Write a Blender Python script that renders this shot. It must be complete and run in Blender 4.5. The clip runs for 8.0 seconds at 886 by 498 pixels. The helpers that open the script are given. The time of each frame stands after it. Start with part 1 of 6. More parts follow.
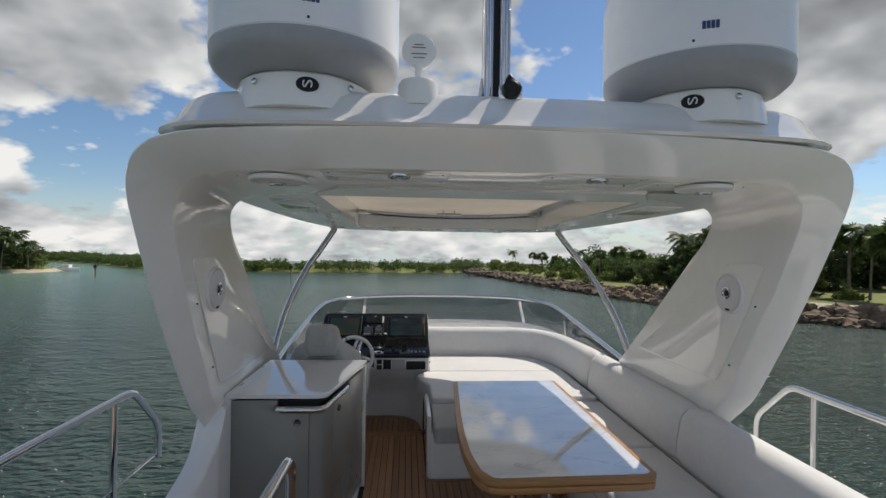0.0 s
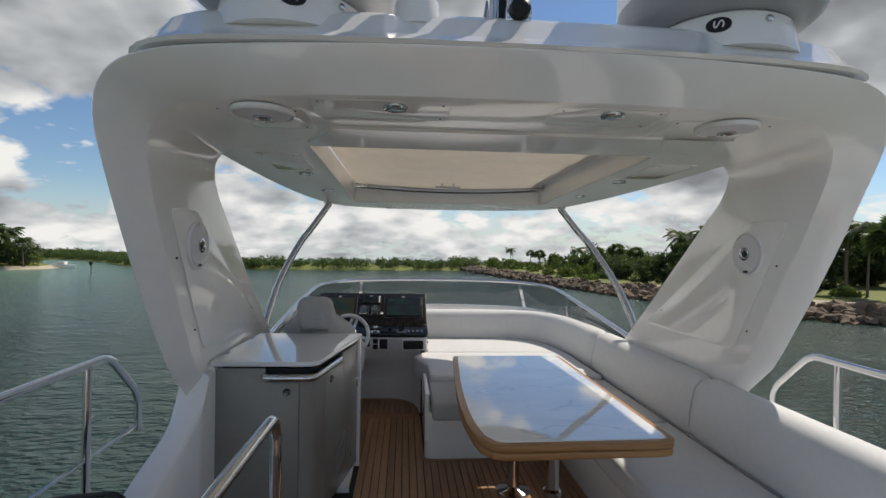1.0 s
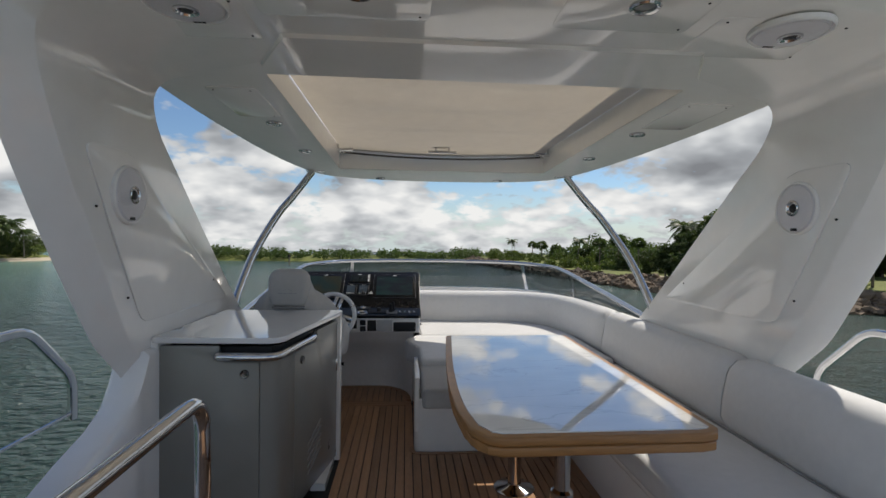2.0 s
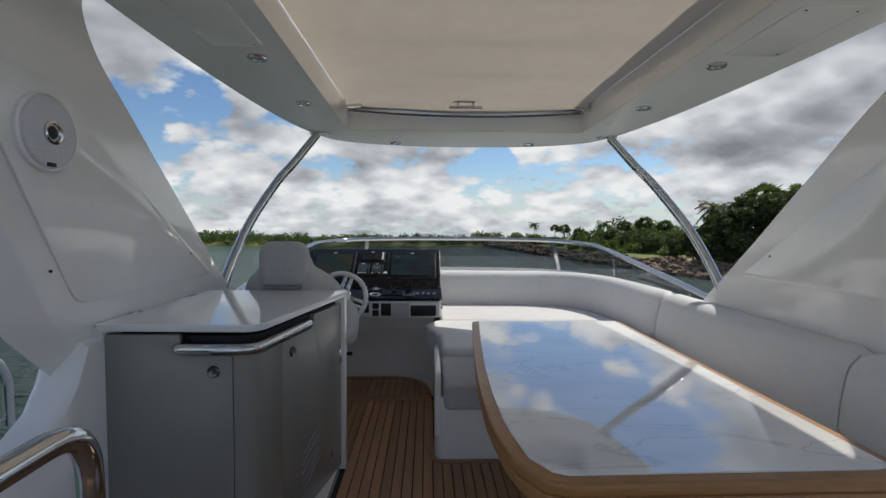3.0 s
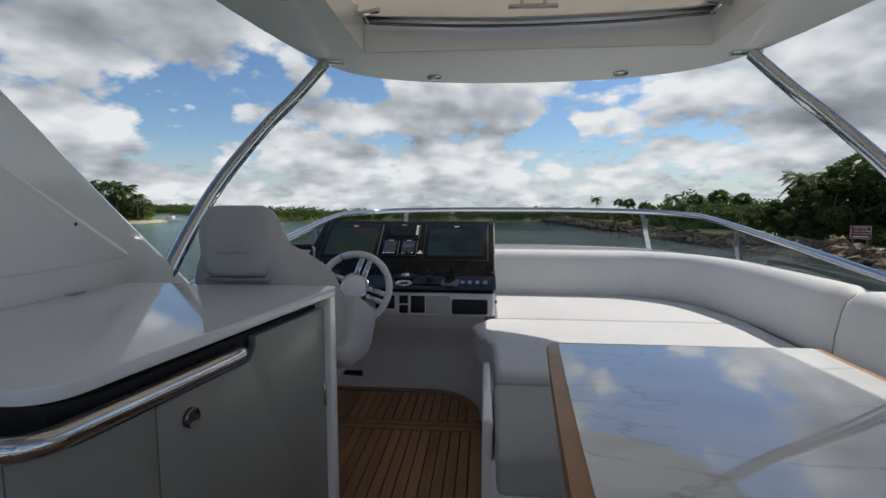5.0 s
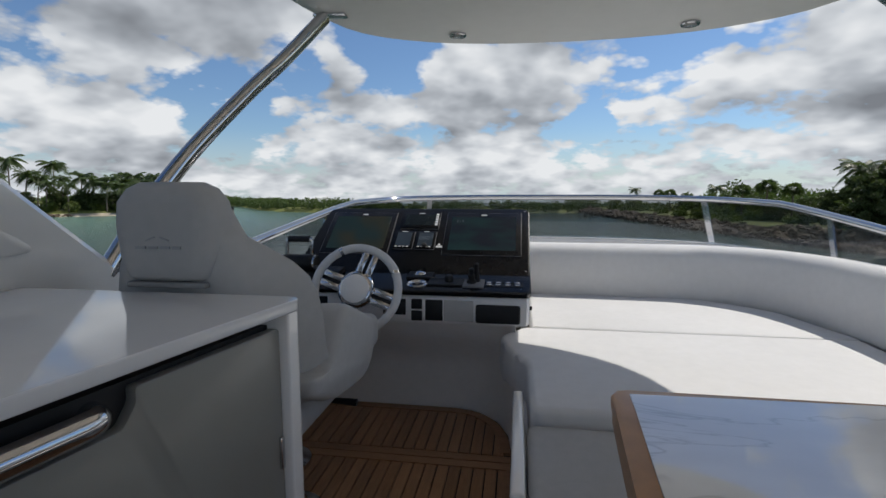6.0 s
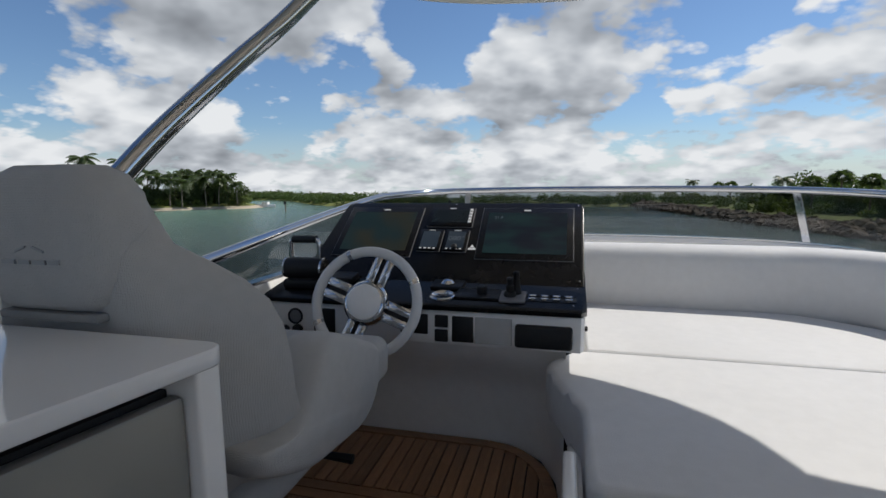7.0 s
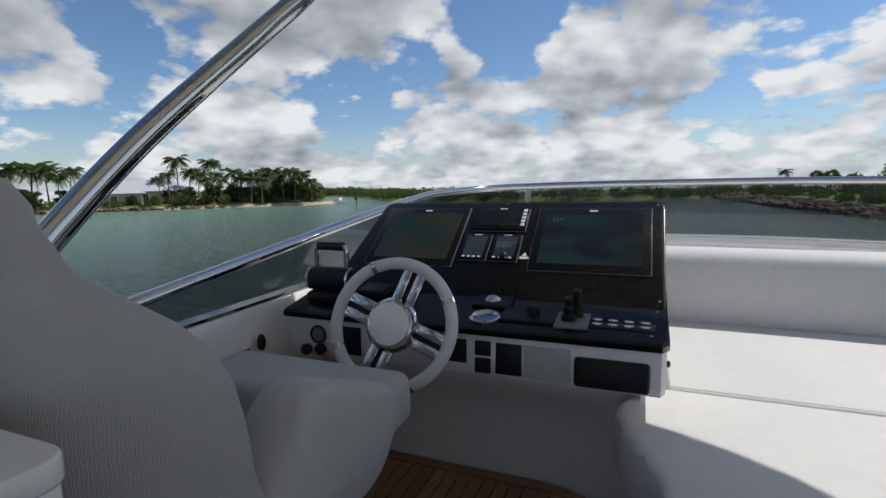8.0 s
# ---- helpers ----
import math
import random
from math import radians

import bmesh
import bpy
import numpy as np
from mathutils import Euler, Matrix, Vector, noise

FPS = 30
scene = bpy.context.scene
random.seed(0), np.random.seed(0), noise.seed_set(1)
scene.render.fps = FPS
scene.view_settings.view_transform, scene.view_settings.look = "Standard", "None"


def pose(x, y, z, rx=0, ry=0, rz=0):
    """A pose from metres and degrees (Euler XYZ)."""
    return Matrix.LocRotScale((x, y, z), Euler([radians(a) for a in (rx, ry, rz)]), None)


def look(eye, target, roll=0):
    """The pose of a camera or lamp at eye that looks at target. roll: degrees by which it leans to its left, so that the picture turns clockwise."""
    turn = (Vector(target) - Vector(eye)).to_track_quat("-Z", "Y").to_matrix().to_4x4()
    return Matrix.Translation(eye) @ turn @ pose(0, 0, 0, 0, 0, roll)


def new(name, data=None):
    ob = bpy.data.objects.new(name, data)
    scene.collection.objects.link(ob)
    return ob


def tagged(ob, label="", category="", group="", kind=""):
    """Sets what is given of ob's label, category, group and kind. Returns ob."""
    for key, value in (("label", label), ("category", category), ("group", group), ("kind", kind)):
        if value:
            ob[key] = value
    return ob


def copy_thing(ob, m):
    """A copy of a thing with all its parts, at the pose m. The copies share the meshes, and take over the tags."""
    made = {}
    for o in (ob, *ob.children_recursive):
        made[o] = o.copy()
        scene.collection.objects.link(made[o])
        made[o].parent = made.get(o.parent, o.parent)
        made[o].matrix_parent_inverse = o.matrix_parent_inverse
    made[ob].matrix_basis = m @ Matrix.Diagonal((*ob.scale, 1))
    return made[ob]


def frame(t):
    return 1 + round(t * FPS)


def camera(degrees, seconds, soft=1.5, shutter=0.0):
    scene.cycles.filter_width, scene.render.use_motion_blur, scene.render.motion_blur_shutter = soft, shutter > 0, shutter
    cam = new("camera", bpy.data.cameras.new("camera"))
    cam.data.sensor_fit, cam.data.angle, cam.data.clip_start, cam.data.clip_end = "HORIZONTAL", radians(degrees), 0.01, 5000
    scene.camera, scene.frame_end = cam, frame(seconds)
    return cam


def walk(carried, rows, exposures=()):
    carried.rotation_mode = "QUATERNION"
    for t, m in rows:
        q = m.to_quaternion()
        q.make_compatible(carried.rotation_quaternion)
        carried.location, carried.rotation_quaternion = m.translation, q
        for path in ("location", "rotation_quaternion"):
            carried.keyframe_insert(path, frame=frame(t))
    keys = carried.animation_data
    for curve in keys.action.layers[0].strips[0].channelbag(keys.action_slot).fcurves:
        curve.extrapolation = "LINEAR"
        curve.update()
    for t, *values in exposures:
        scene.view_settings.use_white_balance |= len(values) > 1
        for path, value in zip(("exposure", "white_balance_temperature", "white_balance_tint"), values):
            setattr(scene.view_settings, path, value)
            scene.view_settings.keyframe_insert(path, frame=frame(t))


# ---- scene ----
cam = camera(84.1, 8.0)
PATH = [
    (0, (-0.405, 0.22, 1.731), (-0.259, 2.215, 1.728), 0.8),
    (0.5, (-0.4, 0.291, 1.616), (-0.254, 2.286, 1.612), 0.7),
    (1, (-0.4, 0.395, 1.518), (-0.244, 2.389, 1.509), 0.9),
    (1.5, (-0.349, 0.577, 1.429), (-0.19, 2.571, 1.41), 0.9),
    (3, (-0.281, 1.351, 1.251), (-0.217, 3.347, 1.146), 0.4),
    (3.5, (-0.288, 1.631, 1.227), (-0.295, 3.626, 1.095), 0.2),
    (4, (-0.27, 1.908, 1.2), (-0.331, 3.9, 1.038), 0.0),
    (4.5, (-0.248, 2.15, 1.189), (-0.359, 4.138, 1.004), 0.0),
    (6, (-0.228, 2.88, 1.132), (-0.531, 4.842, 0.892), -0.1),
    (6.5, (-0.234, 3.103, 1.12), (-0.619, 5.049, 0.867), -0.3),
    (7, (-0.24, 3.301, 1.116), (-0.729, 5.223, 0.853), -0.5),
    (7.5, (-0.25, 3.49, 1.123), (-0.853, 5.376, 0.845), -0.7),
    (8, (-0.245, 3.613, 1.124), (-0.994, 5.446, 0.843), -1.4),
]
walk(cam, [(t, look(eye, target, roll)) for t, eye, target, roll in PATH],
     [(0, 0.10, 6950, 10), (1.5, 0.10, 6900, 10), (3, 0.05, 6650, 10), (4.5, 0.0, 6550, 10), (8, 0.0, 6500, 10)])

# ---- world and sun ----
SUN = Vector((0.62, 0.51, 1.0)).normalized()
world = bpy.data.worlds.new("sky")
scene.world = world
world.use_nodes = True


def build_sky():
    nt = world.node_tree
    nt.nodes.clear()
    N, L = nt.nodes.new, nt.links.new
    out, bg = N("ShaderNodeOutputWorld"), N("ShaderNodeBackground")
    sky = N("ShaderNodeTexSky")
    sky.sky_type, sky.sun_disc = "NISHITA", False
    sky.sun_elevation = math.asin(SUN.z)
    sky.sun_rotation = math.atan2(SUN.x, SUN.y)
    sky.air_density, sky.dust_density, sky.ozone_density = 1.0, 0.2, 2.0
    co, sep, flatten = N("ShaderNodeTexCoord"), N("ShaderNodeSeparateXYZ"), N("ShaderNodeVectorMath")
    L(co.outputs["Generated"], sep.inputs[0])
    # the lowest sky goes on a little below the level of the eye, behind the falling edge of the sea
    flatten.operation = "MAXIMUM"
    L(co.outputs["Generated"], flatten.inputs[0])
    flatten.inputs[1].default_value = (-1, -1, 0.02)
    L(flatten.outputs[0], sky.inputs[0])

    def m(op, a, b, clamp=False):
        n = N("ShaderNodeMath")
        n.operation, n.use_clamp = op, clamp
        for k, v in ((0, a), (1, b)):
            if isinstance(v, (int, float)):
                n.inputs[k].default_value = v
            else:
                L(v, n.inputs[k])
        return n.outputs[0]

    # a layer of heaped clouds, drawn together towards the horizon
    up = m("MAXIMUM", m("ADD", sep.outputs[2], 0.03), 0.0)

    def layer(lift):
        """Plan coordinates on the layer, looked at a little higher by lift."""
        comb = N("ShaderNodeCombineXYZ")
        den = m("ADD", up, 0.33 + lift)
        L(m("DIVIDE", sep.outputs[0], den), comb.inputs[0])
        L(m("DIVIDE", sep.outputs[1], den), comb.inputs[1])
        return comb.outputs[0]

    def field(co_out, kind, scale, detail, rough, off):
        mp = N("ShaderNodeMapping")
        mp.inputs["Location"].default_value = off
        L(co_out, mp.inputs[0])
        n = N("ShaderNodeTexVoronoi" if kind == "puffs" else "ShaderNodeTexNoise")
        n.inputs["Scale"].default_value, n.inputs["Detail"].default_value, n.inputs["Roughness"].default_value = scale, detail, rough
        L(mp.outputs[0], n.inputs["Vector"])
        if kind == "puffs":
            n.feature, n.inputs["Smoothness"].default_value = "SMOOTH_F1", 0.25
            return m("SUBTRACT", 1.0, n.outputs["Distance"])
        return n.outputs["Fac"]

    def ramp(fac, stops):
        r = N("ShaderNodeValToRGB")
        e = r.color_ramp.elements
        e[0].position, e[0].color = stops[0][0], (*stops[0][1], 1)
        e[1].position, e[1].color = stops[-1][0], (*stops[-1][1], 1)
        for p, c in stops[1:-1]:
            e.new(p).color = (*c, 1)
        L(fac, r.inputs[0])
        return r.outputs[0]

    # where the sky opens and where clouds bank up: bearing, height, breadth in degrees, amount
    total = None
    for az, el, wide, amount in SKY_BANKS:
        d = N("ShaderNodeVectorMath")
        d.operation = "DOT_PRODUCT"
        L(co.outputs["Generated"], d.inputs[0])
        a, e = radians(az), radians(el)
        d.inputs[1].default_value = (math.sin(a) * math.cos(e), math.cos(a) * math.cos(e), math.sin(e))
        r = N("ShaderNodeMapRange")
        r.interpolation_type = "SMOOTHSTEP"
        r.inputs[1].default_value, r.inputs[2].default_value = math.cos(radians(wide * 1.5)), math.cos(radians(wide * 0.15))
        r.inputs[3].default_value, r.inputs[4].default_value = 0.0, amount
        L(d.outputs["Value"], r.inputs[0])
        total = r.outputs[0] if total is None else m("ADD", total, r.outputs[0])

    def pile(lift, fine):
        at = layer(lift)
        a = m("MULTIPLY", field(at, "noise", 2.3, fine, 0.55, CLOUD_A), 1.0)
        b = m("MULTIPLY", field(at, "puffs", 6.5, 3 if fine > 5 else 1, 0.6, CLOUD_B), 0.20)
        return m("ADD", a, b)
    heap = pile(0.0, 10)
    low = m("MULTIPLY", m("SUBTRACT", 0.13, up, True), 0.9)
    mass = m("ADD", m("ADD", heap, total), low)
    thick = m("SUBTRACT", mass, COVER)
    cover = ramp(thick, [(0.0, (0, 0, 0)), (0.03, (0.30, 0.30, 0.30)), (0.10, (1, 1, 1))])
    # sunlit crowns and grey bellies: less cloud above means more light
    broad = pile(0.0, 4)
    above = m("SUBTRACT", pile(0.06, 4), broad)
    depth = m("SUBTRACT", m("ADD", m("ADD", broad, total), low), COVER)
    belly = m("ADD", m("ADD", m("MULTIPLY", depth, 0.70), m("MULTIPLY", thick, 0.15)), m("MULTIPLY", above, 1.7))
    belly = m("SUBTRACT", belly, m("MULTIPLY", m("SUBTRACT", 0.16, up, True), 0.45))
    belly = m("ADD", belly, m("MULTIPLY", m("SUBTRACT", up, 0.24, True), 0.8))
    shade = ramp(m("ADD", belly, 0.22), [(0.10, (7.5, 7.7, 7.9)), (0.28, (5.9, 6.2, 6.55)), (0.44, (4.35, 4.65, 5.05)), (0.64, (3.0, 3.25, 3.6)), (0.90, (1.9, 2.05, 2.3))])
    # the clear sky between, deep blue
    deep = N("ShaderNodeMix")
    deep.data_type, deep.blend_type = "RGBA", "MULTIPLY"
    deep.inputs[0].default_value = 1.0
    L(sky.outputs[0], deep.inputs[6])
    deep.inputs[7].default_value = (0.68, 0.80, 0.94, 1)
    mix = N("ShaderNodeMix")
    mix.data_type = "RGBA"
    L(cover, mix.inputs[0])
    # thin pale haze low over the water
    haze = N("ShaderNodeMix")
    haze.data_type = "RGBA"
    L(m("MULTIPLY", m("SUBTRACT", 0.14, up, True), 5.0, True), haze.inputs[0])
    L(deep.outputs[2], haze.inputs[6])
    haze.inputs[7].default_value = (4.6, 5.3, 6.0, 1)
    L(haze.outputs[2], mix.inputs[6])
    L(shade, mix.inputs[7])
    L(mix.outputs[2], bg.inputs[0])
    bg.inputs[1].default_value = SKY_POWER
    L(bg.outputs[0], out.inputs[0])


CLOUD_A, CLOUD_B, SKY_POWER, COVER = (3.1, 1.7, 0.0), (0.4, 2.2, 0.0), 0.106, 0.452
SKY_BANKS = [(-32.5, 9.2, 4.2, -0.20), (-25, 13.5, 3.4, -0.18), (-15, 17, 5.0, -0.22), (7.7, 7.3, 2.0, -0.20), (16, 16.5, 3.0, -0.15), (18, 24, 4.5, -0.10), (4, 33, 9.0, 0.20), (-54, 14, 3.0, -0.18), (-61, 6, 4.0, -0.12),
             (-34, 20, 9.0, 0.22), (-46, 12, 6.5, 0.14), (-3, 11, 7.5, 0.17), (-19, 8, 6.0, 0.15), (-38, 4, 6.0, 0.10), (36, 13, 9.0, 0.20), (45, 22, 9.0, 0.22), (-60, 11, 4.0, 0.14), (20, 10, 5.0, 0.06)]
build_sky()
lamp = bpy.data.lights.new("sun", "SUN")
lamp.energy, lamp.angle, lamp.color = 3.5, radians(0.55), (1.0, 0.95, 0.87)
sun_ob = new("sun", lamp)
sun_ob.matrix_world = look((0, 0, 30), Vector((0, 0, 30)) - SUN)


# ---- materials ----
def material(name, color, rough=0.5, metal=0.0, spec=0.5, coat=0.0, noise_scale=0.0, vary=0.0, bump=0.0, bump_scale=200.0, fine_kind="NOISE", stretch=(1, 1, 1), rough_vary=0.0, rand=0.0, island=0.0):
    """A principled surface with variation at two scales, in object metres."""
    mat = bpy.data.materials.new(name)
    mat.use_nodes = True
    nt = mat.node_tree
    N, L = nt.nodes.new, nt.links.new
    b = nt.nodes["Principled BSDF"]
    b.inputs["Base Color"].default_value = (*color, 1)
    b.inputs["Roughness"].default_value, b.inputs["Metallic"].default_value = rough, metal
    b.inputs["Specular IOR Level"].default_value, b.inputs["Coat Weight"].default_value = spec, coat
    b.inputs["Coat Roughness"].default_value = 0.04
    co = N("ShaderNodeNewGeometry")
    mp = N("ShaderNodeMapping")
    mp.inputs["Scale"].default_value = stretch
    L(co.outputs["Position"], mp.inputs[0])
    fac = None
    if vary:
        a, c = N("ShaderNodeTexNoise"), N("ShaderNodeTexNoise")
        a.inputs["Scale"].default_value, a.inputs["Detail"].default_value = noise_scale, 4
        c.inputs["Scale"].default_value, c.inputs["Detail"].default_value = noise_scale * 9, 5
        L(mp.outputs[0], a.inputs["Vector"]), L(mp.outputs[0], c.inputs["Vector"])
        add = N("ShaderNodeMath")
        add.operation = "ADD"
        L(a.outputs["Fac"], add.inputs[0]), L(c.outputs["Fac"], add.inputs[1])
        fac = add.outputs[0]
        for amount, source in ((rand, "Object"), (island, "Island")):
            if not amount:
                continue
            if source == "Object":
                o = N("ShaderNodeObjectInfo").outputs["Random"]
            else:
                o = co.outputs["Random Per Island"]
            mu = N("ShaderNodeMath")
            mu.operation = "MULTIPLY_ADD"
            L(o, mu.inputs[0])
            mu.inputs[1].default_value = amount
            L(fac, mu.inputs[2])
            sub = N("ShaderNodeMath")
            sub.operation = "SUBTRACT"
            L(mu.outputs[0], sub.inputs[0])
            sub.inputs[1].default_value = amount / 2
            fac = sub.outputs[0]
        mr = N("ShaderNodeMapRange")
        mr.inputs[1].default_value, mr.inputs[2].default_value = 0.6, 1.4
        mr.inputs[3].default_value, mr.inputs[4].default_value = 1 - vary, 1 + vary
        L(fac, mr.inputs[0])
        mixc = N("ShaderNodeMix")
        mixc.data_type, mixc.blend_type = "RGBA", "MULTIPLY"
        mixc.inputs[0].default_value = 1.0
        mixc.inputs[6].default_value = (*color, 1)
        L(mr.outputs[0], mixc.inputs[7])
        L(mixc.outputs[2], b.inputs["Base Color"])
        if rough_vary:
            m2 = N("ShaderNodeMapRange")
            m2.inputs[1].default_value, m2.inputs[2].default_value = 0.6, 1.4
            m2.inputs[3].default_value, m2.inputs[4].default_value = max(0.02, rough - rough_vary), rough + rough_vary
            L(fac, m2.inputs[0]), L(m2.outputs[0], b.inputs["Roughness"])
    if bump:
        if fine_kind == "WEAVE":
            t = N("ShaderNodeTexVoronoi")
            t.inputs["Scale"].default_value, t.inputs["Randomness"].default_value = bump_scale, 0.35
            h = t.outputs["Distance"]
        else:
            t = N("ShaderNodeTexNoise")
            t.inputs["Scale"].default_value, t.inputs["Detail"].default_value = bump_scale, 4
            h = t.outputs["Fac"]
        L(mp.outputs[0], t.inputs["Vector"])
        bp = N("ShaderNodeBump")
        bp.inputs["Strength"].default_value, bp.inputs["Distance"].default_value = bump, 0.02
        L(h, bp.inputs["Height"]), L(bp.outputs[0], b.inputs["Normal"])
    return mat


GEL = material("white_gelcoat", (0.85, 0.835, 0.81), 0.09, coat=0.6, noise_scale=1.5, vary=0.03, bump=0.012, bump_scale=3.0, rough_vary=0.04)
GELMATT = material("satin_gelcoat", (0.86, 0.85, 0.835), 0.42, noise_scale=3, vary=0.04, bump=0.02, bump_scale=400)
BLACKSTEEL = material("dark_plated_steel", (0.16, 0.155, 0.15), 0.22, metal=1.0, noise_scale=40, vary=0.05)
BARTOP = material("polished_white_countertop", (0.72, 0.72, 0.72), 0.07, coat=0.5, noise_scale=2, vary=0.02)
VINYL = material("pale_grey_vinyl", (0.66, 0.66, 0.66), 0.62, noise_scale=3, vary=0.05, bump=0.14, bump_scale=300, fine_kind="WEAVE")
SEATCLOTH = material("woven_grey_upholstery", (0.44, 0.44, 0.435), 0.78, noise_scale=4, vary=0.06, bump=0.30, bump_scale=430, fine_kind="WEAVE")
PIPING = material("grey_piping", (0.25, 0.25, 0.25), 0.7, noise_scale=8, vary=0.1)
GREYDOOR = material("grey_lacquer", (0.235, 0.230, 0.208), 0.32, coat=0.15, noise_scale=1.2, vary=0.05, rough_vary=0.06)
GREYDARK = material("dark_recess", (0.012, 0.012, 0.013), 0.6, noise_scale=5, vary=0.2)
CHROME = material("polished_steel", (0.56, 0.56, 0.57), 0.07, metal=1.0, noise_scale=6, vary=0.05, rough_vary=0.03)
BLACK = material("black_gloss_acrylic", (0.006, 0.006, 0.007), 0.22, spec=0.22, noise_scale=4, vary=0.3, rough_vary=0.04)
BLACKSATIN = material("black_satin_plastic", (0.011, 0.011, 0.012), 0.45, spec=0.3, noise_scale=12, vary=0.25, bump=0.1, bump_scale=500)
RUBBER = material("black_caulk", (0.012, 0.012, 0.012), 0.7, noise_scale=10, vary=0.3)
TEAK = material("teak", (0.36, 0.200, 0.105), 0.5, noise_scale=2.2, vary=0.30, bump=0.15, bump_scale=60, stretch=(10, 1, 10), rand=0.45)
TEAKX = material("teak_across", (0.36, 0.200, 0.105), 0.5, noise_scale=2.2, vary=0.30, bump=0.15, bump_scale=60, stretch=(1, 10, 10), rand=0.35)
OAK = material("varnished_teak_edge", (0.36, 0.175, 0.060), 0.38, coat=0.08, noise_scale=2, vary=0.22, stretch=(1.2, 1.2, 14))
CANOPY = material("cream_canopy_cloth", (0.64, 0.60, 0.54), 0.8, noise_scale=1.3, vary=0.06, bump=0.15, bump_scale=14)

def let_light_through(mat, share, tint):
    """Cloth: part of the light passes through."""
    nt = mat.node_tree
    N, L = nt.nodes.new, nt.links.new
    b, out = nt.nodes["Principled BSDF"], nt.nodes["Material Output"]
    tl, mx = N("ShaderNodeBsdfTranslucent"), N("ShaderNodeMixShader")
    tl.inputs[0].default_value = (*tint, 1)
    mx.inputs[0].default_value = share
    L(b.outputs[0], mx.inputs[1]), L(tl.outputs[0], mx.inputs[2]), L(mx.outputs[0], out.inputs[0])


let_light_through(CANOPY, 0.20, (0.55, 0.50, 0.43))
DOMEWHITE = material("white_dome_shell", (0.80, 0.81, 0.83), 0.22, noise_scale=2, vary=0.03)
DOMEGREY = material("grey_dome_band", (0.33, 0.34, 0.36), 0.4, noise_scale=4, vary=0.05)
GRILLE = material("speaker_grille", (0.74, 0.73, 0.76), 0.5, noise_scale=20, vary=0.05, bump=0.4, bump_scale=170, fine_kind="WEAVE")
LENS = material("frosted_lamp_lens", (0.24, 0.25, 0.25), 0.35, noise_scale=10, vary=0.1)
MARK = material("grey_print", (0.16, 0.16, 0.17), 0.5, noise_scale=9, vary=0.1)
WHITEPRINT = material("white_print", (0.75, 0.75, 0.75), 0.5, noise_scale=9, vary=0.05)
NAVY = material("blue_print", (0.03, 0.05, 0.16), 0.4, noise_scale=9, vary=0.1)


def glass(name, tint, rough=0.0):
    mat = bpy.data.materials.new(name)
    mat.use_nodes = True
    nt = mat.node_tree
    nt.nodes.clear()
    N, L = nt.nodes.new, nt.links.new
    out, mix, tr, gl, fr = N("ShaderNodeOutputMaterial"), N("ShaderNodeMixShader"), N("ShaderNodeBsdfTransparent"), N("ShaderNodeBsdfGlossy"), N("ShaderNodeMapRange")
    tr.inputs[0].default_value = (*tint, 1)
    gl.inputs["Roughness"].default_value = rough
    lw = N("ShaderNodeLayerWeight")
    lw.inputs[0].default_value = 0.25
    L(lw.outputs["Facing"], fr.inputs[0])
    fr.inputs[3].default_value, fr.inputs[4].default_value = 0.03, 0.30
    L(fr.outputs[0], mix.inputs[0]), L(tr.outputs[0], mix.inputs[1]), L(gl.outputs[0], mix.inputs[2]), L(mix.outputs[0], out.inputs[0])
    return mat


TINT = glass("smoked_glass", (0.62, 0.64, 0.65))
SMOKE = glass("smoked_acrylic", (0.22, 0.22, 0.23))


